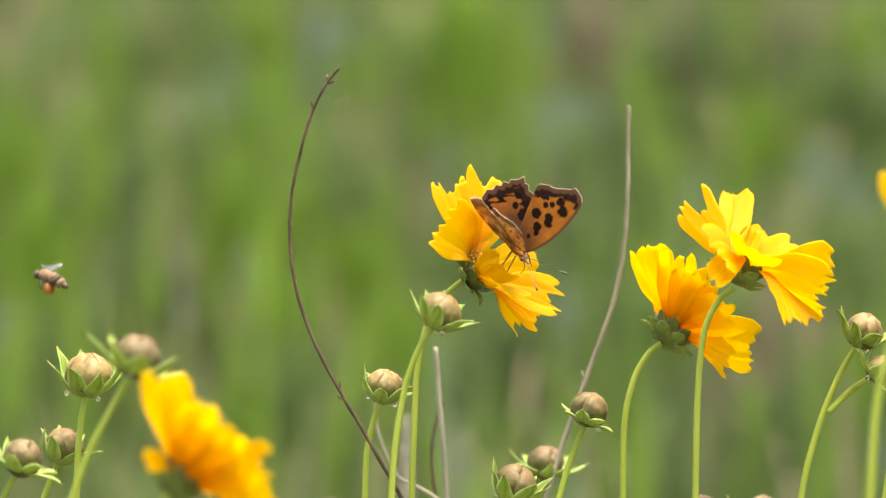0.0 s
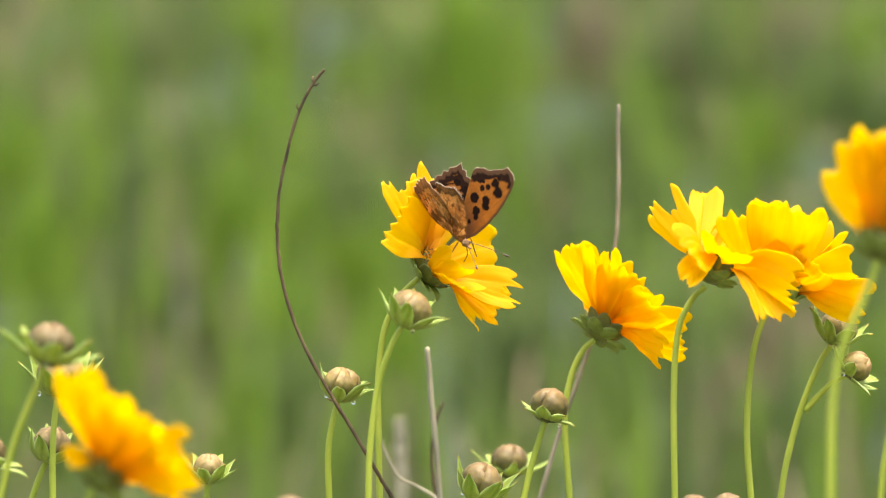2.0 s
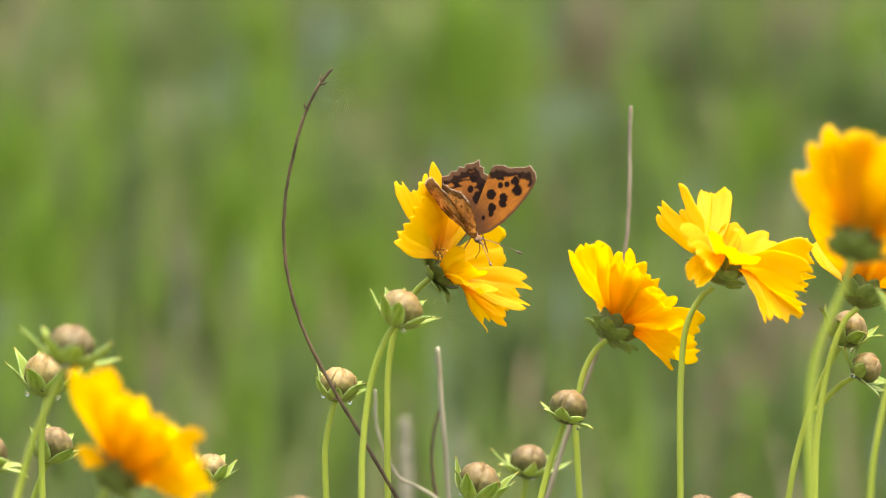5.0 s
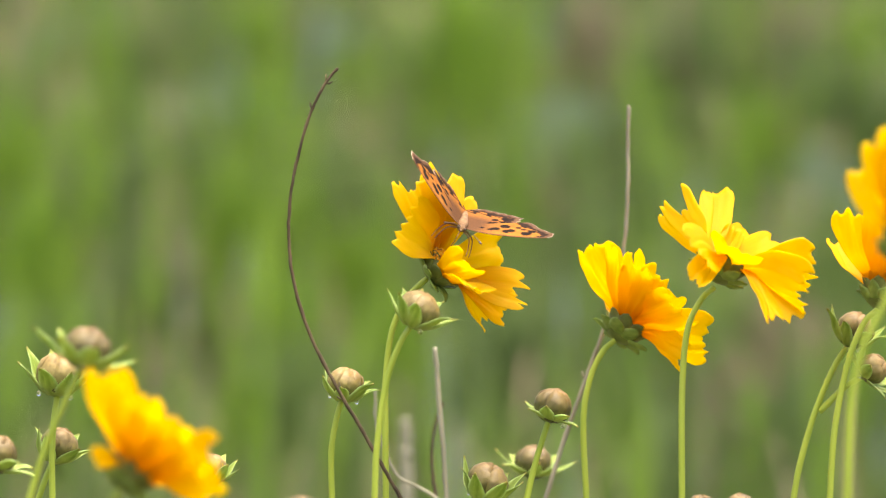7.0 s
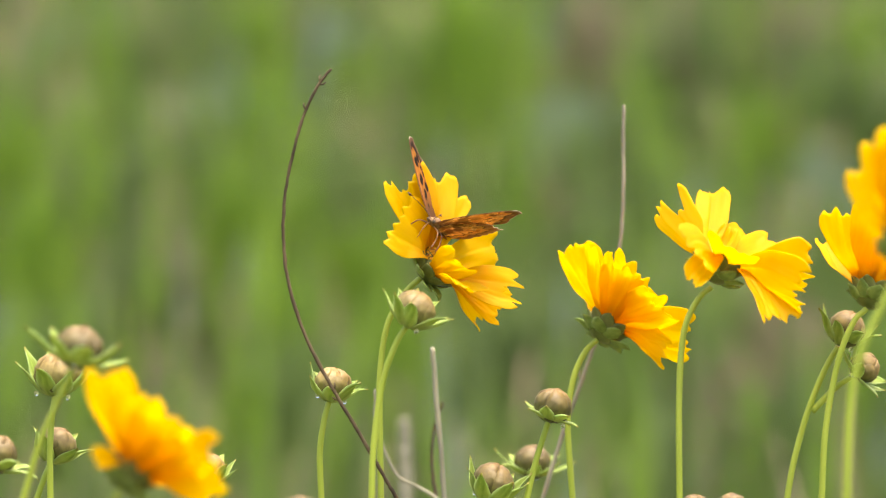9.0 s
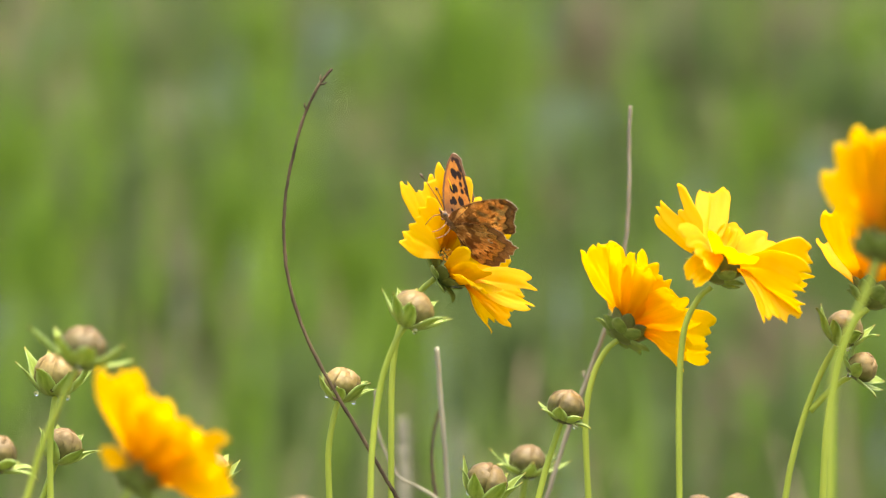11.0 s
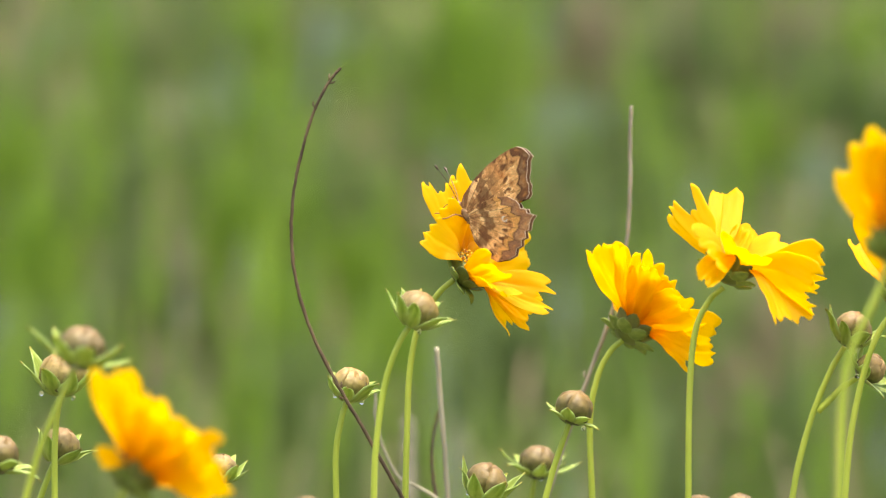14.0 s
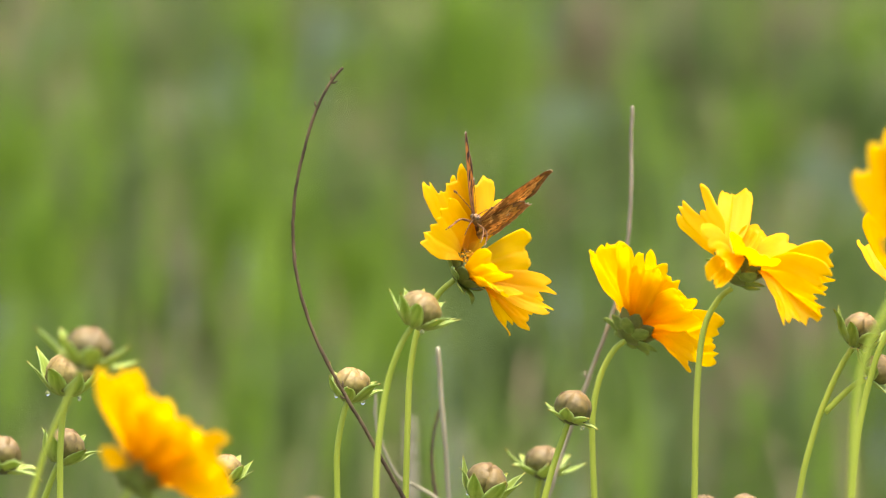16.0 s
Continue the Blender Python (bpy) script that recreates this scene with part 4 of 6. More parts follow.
bud_q = plant_at('coreopsis_seed_head', 0.1174, 1.37, 'green-cupped coreopsis seed head close to the lens', 'seed head', 'coreopsis seed heads')
stem_part(bud_q, smooth_line([(0, 0, -0.01), (0.0006, 0, 0.0808), (0.0017, 0, 0.1237), (0.0033, 0, 0.1496), (0.0046, 0, 0.1634), (0.0058, 0, 0.1726), (0.0077, 0, 0.1851), (0.0135, 0, 0.208), (0.0177, 0, 0.2195)], 8), 0.00105, 0.00085)
add_bud(bud_q, (0.0177, 0, 0.2195), (0.2, -0.3, 0.93), 43, radius=0.005, open_up=1.2, flat=0.92, drops=1, tone=0.8)

bud_r = plant_at('coreopsis_seed_head', 0.0675, 1.462, 'low tan coreopsis seed head half hidden in the grass', 'seed head', 'coreopsis seed heads')
stem_part(bud_r, smooth_line([(0, 0, -0.01), (0.0004, 0, 0.0525), (0.0012, 0, 0.0982), (0.0024, 0, 0.126), (0.0034, 0, 0.1406), (0.0042, 0, 0.1504), (0.0049, 0, 0.157), (0.0052, 0, 0.1599)], 8), 0.00105, 0.00085)
add_bud(bud_r, (0.0052, 0, 0.1599), (0.1, 0, 0.98), 44, radius=0.005, open_up=0.7, flat=0.92, drops=1, tone=0.75)

bud_s = plant_at('coreopsis_seed_head', 0.0791, 1.47, 'low brown coreopsis seed head beside its twin', 'seed head', 'coreopsis seed heads')
stem_part(bud_s, smooth_line([(0, 0, -0.01), (0.0004, 0, 0.0515), (0.0012, 0, 0.0974), (0.0024, 0, 0.1253), (0.0034, 0, 0.1401), (0.0043, 0, 0.1499), (0.0049, 0, 0.1565), (0.0052, 0, 0.1598)], 8), 0.00105, 0.00085)
add_bud(bud_s, (0.0052, 0, 0.1598), (0.1, 0, 0.98), 45, radius=0.005, open_up=0.5, flat=0.92, drops=1, tone=0.7)

bud_t = plant_at('coreopsis_seed_head', -0.0465, 1.335, 'low tan seed head out of reach of the lens focus', 'seed head', 'coreopsis seed heads')
stem_part(bud_t, smooth_line([(0, 0, -0.01), (0.0008, 0, 0.0688), (0.0023, 0, 0.1105), (0.0044, 0, 0.1359), (0.0062, 0, 0.1493), (0.0077, 0, 0.1582), (0.0086, 0, 0.1627), (0.0089, 0, 0.1648)], 8), 0.00105, 0.00085)
add_bud(bud_t, (0.0089, 0, 0.1648), (0.1, 0, 0.98), 46, radius=0.0054, open_up=0.4, flat=0.92, drops=1, tone=0.6)


# ---- dead twigs and dry stalks ----


def build_stalk(name, x, y, points, r0, r1, material, label, knots=0, seed=0):
    e = plant_at(name, x, y, label, "twig", "dead stalks among the flowers")
    rng = random.Random(seed)
    line = [q + Vector((noise.noise(Vector((k * 0.43, seed, 0))), noise.noise(Vector((k * 0.43, seed, 9))), 0)) * r1 * (0.45 if material is TWIG else 0.4) for k, q in enumerate(smooth_line(points, 10))]
    bm = bmesh.new()
    tube(bm, line, lambda s: (r0 + (r1 - r0) * s) * (1 + 0.12 * math.sin(s * 47 + seed) ** 8), 8, 0.22, seed)
    part("stalk", bm, material, e)
    for k in range(knots):
        i = int(len(line) * rng.uniform(0.45, 0.97))
        d = (line[min(i + 1, len(line) - 1)] - line[i - 1]).normalized()
        s = Vector((d.z, 0, -d.x)) * (1 if k % 2 else -1)
        bm = bmesh.new()
        tube(bm, [line[i], line[i] + s * r0 * 1.6 + d * r0, line[i] + s * r0 * 2.2 + d * r0 * 2.6], lambda t: r1 * 1.1 * (1 - 0.6 * t), 6)
        part("knot", bm, material, e)
    return e


twig_a = build_stalk('bent_twig', 0.0042, 1.42, [(0, 0, -0.01), (-0.001, 0, 0.0909), (-0.0041, 0, 0.1305), (-0.0084, 0, 0.1511), (-0.0124, 0, 0.1622), (-0.0164, 0, 0.1701), (-0.0207, 0, 0.1776), (-0.027, 0, 0.1887), (-0.0349, 0, 0.2021), (-0.0421, 0, 0.2164), (-0.0465, 0, 0.2307), (-0.0479, 0, 0.2433), (-0.0473, 0, 0.256), (-0.0451, 0, 0.2668), (-0.0421, 0, 0.2774), (-0.0381, 0, 0.2858), (-0.0343, 0, 0.2907)], 0.0006, 0.0004, TWIG, 'dark brown bowed dead twig with small knots', 5, 2)
twig_b = build_stalk('dry_stalk', 0.0206, 1.478, [(0, 0, -0.01), (0.0006, 0, 0.0848), (0.0023, 0, 0.126), (0.0048, 0, 0.1475), (0.007, 0, 0.159), (0.0093, 0, 0.1673), (0.0151, 0, 0.1857), (0.0216, 0, 0.2039), (0.0287, 0, 0.2237), (0.0322, 0, 0.2418), (0.0332, 0, 0.2583), (0.0332, 0, 0.2732), (0.0335, 0, 0.2819)], 0.0008, 0.0005, TWIG_GREY, 'thin grey-brown dead stem leaning behind the flowers', 1, 3)
stalk_c = build_stalk('dry_stalk', 0.0028, 1.475, [(0, 0, -0.01), (-0.0001, 0, 0.0851), (-0.0005, 0, 0.1263), (-0.001, 0, 0.1477), (-0.0015, 0, 0.1592), (-0.0019, 0, 0.1674), (-0.0029, 0, 0.1826), (-0.0041, 0, 0.1974), (-0.0051, 0, 0.2114)], 0.0009, 0.0007, STRAW, 'broken-off pale dry stalk', 1, 4)
stalk_d = build_stalk('dry_stalk', -0.011, 1.66, [(0, 0, -0.01), (-0.0001, 0, 0.0657), (-0.0002, 0, 0.112), (-0.0004, 0, 0.1361), (-0.0006, 0, 0.149), (-0.0008, 0, 0.1583), (-0.0012, 0, 0.1735), (-0.0016, 0, 0.1842)], 0.0022, 0.0019, STRAW, 'thick pale stump of a dry stalk', 0, 5)
stalk_e = build_stalk('dry_stalk', 0.0023, 1.5, [(0, 0, -0.01), (-0.0003, 0, 0.0825), (-0.0011, 0, 0.1243), (-0.0022, 0, 0.1461), (-0.0033, 0, 0.1578), (-0.0043, 0, 0.1662), (-0.0053, 0, 0.1732), (-0.0055, 0, 0.1816), (-0.0043, 0, 0.1891), (-0.0023, 0, 0.1946)], 0.0006, 0.0004, TWIG, 'thin curved brown dry stalk', 0, 6)
stalk_f = build_stalk('dry_stalk', 0.0312, 1.49, [(0, 0, -0.01), (-0.0016, 0, 0.0756), (-0.0065, 0, 0.1171), (-0.0134, 0, 0.1387), (-0.0197, 0, 0.1504), (-0.026, 0, 0.1587), (-0.0327, 0, 0.1663), (-0.0393, 0, 0.1703), (-0.0451, 0, 0.174), (-0.0505, 0, 0.187), (-0.0511, 0, 0.1986)], 0.0006, 0.0004, STRAW, 'thin pale dry stalk lying aslant', 0, 7)

# ---- the butterfly ----
MM = 0.001


def dense(points, step=0.35):
    out = []
    for a, b in zip(points, points[1:]):
        n = max(1, int(math.dist(a, b) / step))
        out += [(a[0] + (b[0] - a[0]) * k / n, a[1] + (b[1] - a[1]) * k / n) for k in range(n)]
    return out + [points[-1]]


def edge_distance(p, line):
    best = 99.0
    for (ax, ay), (bx, by) in zip(line, line[1:]):
        dx, dy = bx - ax, by - ay
        t = max(0, min(1, ((p[0] - ax) * dx + (p[1] - ay) * dy) / (dx * dx + dy * dy + 1e-9)))
        best = min(best, math.hypot(p[0] - ax - dx * t, p[1] - ay - dy * t))
    return best


def blend(a, b, t):
    t = max(0.0, min(1.0, t))
    return tuple(u + (v - u) * t for u, v in zip(a, b))


FORE = [(-1.3, 2.6), (0.6, 3.8), (3, 5.4), (8, 6.9), (13, 7.6), (18, 7.6), (21.6, 7.1), (23.6, 6.4), (24.6, 5.2), (24.9, 3.6), (25.0, 2.1), (23.6, 1.4), (22.7, 0.3), (21.8, -0.8),
        (20.6, -1.9), (19.9, -3.1), (19.7, -4.3), (18.8, -5.2), (18.2, -6.3), (16.8, -6.8), (14, -6.0), (9, -4.2), (4, -2.4), (-1.4, -1.6)]
HIND = [(-1.2, 1.2), (5, 0.6), (10, -0.8), (12.9, -3.2), (14.0, -5.4), (14.1, -6.9), (13.7, -7.9), (14.9, -9.0), (14.4, -10.2), (15.6, -11.8), (14.0, -12.3), (13.0, -13.0), (11.9, -14.2),
        (10.7, -13.9), (9.9, -15.4), (8.4, -15.1), (7.4, -16.4), (5.8, -16.2), (4.4, -17.5), (2.0, -17.2), (-1.0, -15.6), (-2.6, -12), (-2.6, -7), (-1.2, -3)]
FORE_SPOTS = [(16.4, -3.6, 1.1, 1.1), (16.5, -1.9, 0.4, 0.4), (14.7, -1.2, 0.7, 0.7), (16.3, 0.2, 0.7, 0.7), (10.9, -1.7, 1.2, 1.2), (12.9, 2.0, 1.0, 1.1), (11.5, 3.0, 0.8, 1.1), (8.4, 1.2, 1.1, 1.0), (6.9, 2.2, 0.7, 0.6), (4.6, 1.1, 0.5, 0.5), (18.7, 1.7, 1.0, 1.1), (17.2, 4.0, 1.3, 1.3), (21.0, 1.7, 0.7, 0.7), (22.7, 4.1, 1.1, 1.4)]
HIND_SPOTS = [(7.6, -4.6, 1.5, 1.2), (10.5, -5.2, 1.0, 0.9), (10.6, -9.4, 1.0, 1.0), (6.6, -2.4, 0.9, 0.8), (7.6, -8.0, 0.9, 0.8)]
ORANGE, RUST, BLACK = (0.54, 0.225, 0.034), (0.37, 0.14, 0.028), (0.018, 0.010, 0.007)


def upper_colour(p, fore, margin):
    x, y = p
    n = noise.noise(Vector((x * 0.5, y * 0.5, 1)))
    d = edge_distance(p, margin) + 0.35 * noise.noise(Vector((x * 0.9, y * 0.9, 7)))
    c = blend(ORANGE, RUST, 0.3 + 0.6 * n)
    root = math.hypot(x, y)
    c = blend((0.17, 0.08, 0.035), c, (root - (4.0 if fore else 7.5)) / 6.5)
    rib = abs(math.sin(math.atan2(y - 0.5, x + 1.0) * (10 if fore else 8)))
    c = blend((0.20, 0.085, 0.025), c, 0.45 + rib * 7)
    for sx, sy, rx, ry in (FORE_SPOTS if fore else HIND_SPOTS):
        q = math.hypot((x - sx) / (rx * 1.3), (y - sy) / (ry * 1.3)) + 0.22 * noise.noise(Vector((x * 1.2, y * 1.2, sx)))
        c = blend(BLACK, c, (q - 0.88) * 5)
    if not fore:
        z = d - 3.6 - 0.7 * math.sin(x * 1.9 - y * 1.4)
        c = blend(BLACK, c, (abs(z) - 0.45) * 3)
    z = d - 2.3 - 0.6 * math.sin(x * 1.6 - y * 2.1)
    c = blend((0.035, 0.018, 0.011), c, (z - 0.4) * 2.4)
    c = blend((0.17, 0.095, 0.05), c, (d - 1.2) * 2.2)
    if fore:
        c = blend((0.16, 0.085, 0.045), c, (edge_distance(p, FORE[1:9]) - 0.45) * 2)
    return blend((0.55, 0.46, 0.36), c, (edge_distance(p, margin) - 0.04) * 7)


def chance(*k):
    return noise.noise(Vector((k[0] * 3.7 + 0.31, k[1] * 5.3 + 0.17, (k[2] if len(k) > 2 else 0) * 2.9 + 0.77))) * 0.9 + 0.5


def under_colour(p, fore, margin):
    """Bark-like mosaic: patches between the veins, a dark band across, a row of dots, crescents and a dark rim."""
    x, y = p
    r, a = math.hypot(x + 1.0, y - 0.5), math.atan2(y - 0.5, x + 1.0)
    d = edge_distance(p, margin)
    wob = 0.05 * noise.noise(Vector((x * 0.8, y * 0.8, 4)))
    rho = r / (r + d + 0.01) + wob
    share = (a + 0.35 * wob) * (5.6 if fore else 5.0) + 20.3
    cell = math.floor(share)
    f = share - cell
    mid_cell = 1 - abs(f * 2 - 1)
    jog = (chance(cell, 1) - 0.5) * 0.16
    k = math.floor((rho + jog) * 9 + 0.45 * noise.noise(Vector((x * 1.1, y * 1.1, 8))))
    dark, middle, tan, light, rust = (0.13, 0.06, 0.024), (0.33, 0.16, 0.056), (0.52, 0.295, 0.105), (0.78, 0.53, 0.22), (0.44, 0.17, 0.04)
    v = chance(cell, k, 2 if fore else 6) + 0.35 * noise.noise(Vector((x * 0.9, y * 0.9, 15)))
    c = blend(middle, tan, v * 4.0 - 1.5) if v < 0.62 else blend(tan, light, (v - 0.62) * 5)
    c = blend(c, dark, (0.42 - v) * 3.5)
    c = blend(c, rust, (0.6 if rho > 0.55 else 0.2) * max(0.0, noise.noise(Vector((x * 0.3, y * 0.3, 2))) + 0.25))
    if rho < 0.32:
        c = blend((0.25, 0.135, 0.055), c, 0.35 + rho)
    # the dark band, stepped from cell to cell
    z = rho + jog * 1.1 - 0.47
    c = blend(dark, c, 0.12 + max(0.0, abs(z) - 0.055) * 22)
    if 0.07 < z < 0.28:
        c = blend(c, tan, 0.35)
    # one dark dot to a cell
    q = math.hypot((rho - 0.70 - 0.25 * jog) * 14, (f - 0.5) * 2.6)
    c = blend(dark, c, 0.2 + (q - 0.45) * 4)
    # crescents before the rim
    z = d - 2.1 - 1.0 * mid_cell
    if -0.1 < z < 1.5:
        c = blend(c, (0.62, 0.32, 0.085) if not fore else tan, 0.7)
    c = blend((0.09, 0.04, 0.017), c, 0.1 + (abs(z + 0.15) - 0.2) * 5)
    if z < -0.1:
        apex = fore and y > -0.5
        c = blend(c, (0.11, 0.052, 0.026) if fore else (0.27, 0.14, 0.07), 0.85 if apex else 0.65)
        glow = math.hypot((d - 1.1) * 1.6, (f - 0.5) * 3.2)
        c = blend((0.44, 0.19, 0.055), c, 0.3 + glow * 0.9)
    if fore and d > 2:
        c = blend((0.15, 0.08, 0.04), c, 0.3 + edge_distance(p, FORE[1:7]) * 0.9)
    # veins
    c = blend((0.13, 0.065, 0.028), c, 0.35 + min(f, 1 - f) * r * 0.8)
    g = noise.noise(Vector((x * 3.1, y * 3.1, 5)))
    c = tuple(u * w * (1.36 + 0.35 * g) for u, w in zip(c, (1.0, 1.06, 1.2)))
    if not fore:
        q = math.hypot(x - 8.3, y + 7.4)
        if abs(q - 0.7) < 0.2 and x < 8.7:
            c = (0.72, 0.66, 0.54)
    return blend((0.66, 0.56, 0.43), c, (d - 0.05) * 7)


WING_TONES = {}


def wing_mesh(outline, fore, side):
    """A thin solid wing, its upper and under side each with its own pattern."""
    margin = outline[7:20] if fore else outline[3:20]
    rim = dense(outline, 0.28)
    base = (0.8, 0.8) if fore else (0.7, -0.2)
    n = 72 if fore else 58
    bm = bmesh.new()
    layer = bm.loops.layers.float_color.new("shade")
    tones = {}

    def height(x, y):
        return -0.12 * math.sin(min(x, 20) / 20 * math.pi) + 0.04 * math.sin(math.atan2(y, x + 0.5) * 14) * min(1, x / 6)

    layers = []
    for up in (1, -1):
        rings = []
        for q in rim:
            row = []
            for k in range(1, n + 1):
                s = k / n
                x, y = base[0] + (q[0] - base[0]) * s, base[1] + (q[1] - base[1]) * s
                z = height(x, y) + up * 0.07 - (0 if fore else 0.28)
                v = bm.verts.new((side * x * MM, y * MM, z * MM))
                key = (fore, up, len(rings), k)
                if key not in WING_TONES:
                    WING_TONES[key] = (upper_colour if up > 0 else under_colour)((x, y), fore, margin)
                tones[v] = WING_TONES[key]
                row.append(v)
            rings.append(row)
        layers.append(rings)
        for a, b in zip(rings, rings[1:]):
            for k in range(n - 1):
                f = (a[k], b[k], b[k + 1], a[k + 1])
                bm.faces.new(f if up * side < 0 else tuple(reversed(f)))
    top, low = layers
    for j in range(len(rim) - 1):
        f = (top[j][-1], low[j][-1], low[j + 1][-1], top[j + 1][-1])
        bm.faces.new(f if side > 0 else tuple(reversed(f)))
    for f in bm.faces:
        for lp in f.loops:
            lp[layer] = (*tones[lp.vert], 1)
    return bm


def build_butterfly():
    e = tagged(new("butterfly"), "orange comma butterfly with black spots and ragged brown wings", "butterfly")
    e.empty_display_size = 0.01
    # body: thorax, abdomen, head
    bm = bmesh.new()
    line = smooth_line([(0, 3.6, 0.2), (0, 1.5, 0.4), (0, -2.5, 0.5), (0, -4.0, 0.4), (0, -7, 0.2), (0, -10, 0.0), (0, -12.2, -0.2)], 6)

    def girth(s):
        return (0.72 + 0.75 * math.exp(-((s - 0.2) / 0.16) ** 2) + 0.25 * math.exp(-((s - 0.62) / 0.2) ** 2)) * (1 - 0.75 * max(0, s - 0.85) / 0.15) * MM
    tube(bm, [p * MM for p in line], girth, 14, 0.12, 4)
    part("body", bm, FUR, e, "furry brown thorax and abdomen")
    bm = bmesh.new()
    ball(bm, (0, 4.4 * MM, 0.1 * MM), (1.15 * MM, 1.2 * MM, 1.1 * MM))
    tube(bm, [Vector(p) * MM for p in ((0, 5.2, -0.1), (0, 6.4, 0.0), (0, 7.1, 0.3))], lambda s: (0.42 - 0.25 * s) * MM, 8)
    head = part("head", bm, FUR, e)
    for s in (-1, 1):
        bm = bmesh.new()
        ball(bm, (s * 0.85 * MM, 4.75 * MM, 0.2 * MM), (0.55 * MM, 0.62 * MM, 0.62 * MM))
        part("eye", bm, HORN, head, "dark round eye")
    for s in (-1, 1):
        line = smooth_line([(s * 0.4, 5.0, 0.7), (s * 2.2, 8.5, 1.7), (s * 4.2, 12.5, 2.3), (s * 6.0, 16.2, 2.6)], 8)
        bm = bmesh.new()
        tube(bm, [p * MM for p in line], lambda t: (0.10 + 0.26 * (t > 0.86) * math.sin((t - 0.86) / 0.14 * math.pi * 0.8 + 0.2)) * MM, 6)
        part("antenna", bm, HORN, e, "thin clubbed antenna")
    for s in (-1, 1):
        for fy, reach, down in ((2.6, 4.5, -6.0), (0.8, 5.5, -6.4)):
            line = [(s * 0.9, fy, -0.8), (s * reach * 0.75, fy + 1.2, -1.6), (s * reach, fy + 1.8, down * 0.65), (s * (reach + 0.6), fy + 3.2, down)]
            bm = bmesh.new()
            tube(bm, [Vector(p) * MM for p in smooth_line(line, 4)], lambda t: (0.24 - 0.12 * t) * MM, 6)
            part("leg", bm, LEGS, e)
    bm = bmesh.new()
    tube(bm, [Vector(p) * MM for p in smooth_line([(0, 5.2, -0.6), (0, 6.4, -2.6), (0, 6.0, -6.0)], 5)], lambda t: (0.17 - 0.07 * t) * MM, 6)
    part("proboscis", bm, LEGS, e)
    wings = []
    for s in (-1, 1):
        fw = part("forewing", wing_mesh(FORE, True, s), WING, e, "scalloped orange forewing with black spots")
        hw = part("hindwing", wing_mesh(HIND, False, s), WING, e, "ragged brown and orange hindwing")
        wings.append((s, fw, hw))
    return e, wings


butterfly, wings = build_butterfly()


# ---- the bee that flies off at the start ----


def build_bee():
    e = tagged(new("honey_bee"), "small brown honey bee in flight with amber pollen", "bee")
    e.empty_display_size = 0.005
    bm = bmesh.new()
    ball(bm, (0, 0, 0), (2.0 * MM, 2.3 * MM, 1.9 * MM), None, 14, 10)
    part("thorax", bm, BEE_FUZZ, e)
    bm = bmesh.new()
    ball(bm, (0, 2.9 * MM, -0.5 * MM), (1.6 * MM, 1.1 * MM, 1.4 * MM), None, 12, 8)
    part("head", bm, BEE_DARK, e)
    for k in range(4):
        bm = bmesh.new()
        y = -2.4 - 1.5 * k
        r = (2.0, 2.1, 1.7, 1.0)[k]
        ball(bm, (0, y * MM, (-0.1 - 0.4 * k) * MM), (r * MM, 1.15 * MM, r * 0.95 * MM), Matrix.Rotation(0.45, 4, "X"), 12, 8)
        part("abdomen_segment", bm, BEE_FUZZ if k in (0, 2) else BEE_DARK, e)
    for s in (-1, 1):
        for y, lng in ((0.4, 6.0), (-0.8, 4.2)):
            bm = bmesh.new()
            grid = [[Vector((s * u * lng * MM, (y - 1.5 * u + v * 1.1 * math.sin(math.pi * min(1, 0.12 + 0.88 * u)) ** 0.6) * MM, (1.5 + u * 2.6) * MM)) for v in (-1, 0, 1)] for u in (0, .2, .4, .6, .8, .97)]
            sheet(bm, grid, 0.00004)
            part("wing", bm, BEE_WING, e, "clear blurred wing")
        for y in (1.2, 0.0, -1.2):
            bm = bmesh.new()
            tube(bm, [Vector(p) * MM for p in ((s * 1.0, y, -1.2), (s * 1.9, y - 0.6, -2.6), (s * 1.5, y - 1.6, -4.2))], lambda t: (0.32 - 0.15 * t) * MM, 6)
            part("leg", bm, BEE_DARK, e)
        bm = bmesh.new()
        ball(bm, (s * 1.3 * MM, -2.0 * MM, -3.4 * MM), (0.9 * MM, 1.3 * MM, 1.6 * MM), Matrix.Rotation(-0.3, 4, "X"), 10, 8)
        part("pollen_load", bm, BEE_AMBER, e, "amber pollen on the hind leg")
    return e


bee = build_bee()

# ---- what moves ----


def lean_rows(plant, rows):
    """The plant swings sideways about its root."""
    x, y, z = plant.location
    return [(t, pose(x, y, z, 0, a, 0)) for t, a in rows]


def head_rows(head, rows):
    """The flower turns on its stem, about the upright."""
    rest = head.matrix_basis.copy()
    at, size = rest.translation.copy(), rest.to_scale()[0]
    turn = rest.to_3x3().normalized().to_4x4()
    return [(t, Matrix.Translation(at) @ Matrix.Rotation(radians(a), 4, "Z") @ turn) for t, a in rows]


def body_pose(x, y, z, head_to, back_to):
    """Place of the body, the way its head points and the way its back faces."""
    h = Vector(head_to).normalized()
    u = Vector(back_to)
    u = (u - h * u.dot(h)).normalized()
    r = h.cross(u)
    return Matrix.Translation((x, y, z)) @ Matrix((r, h, u)).transposed().to_4x4()


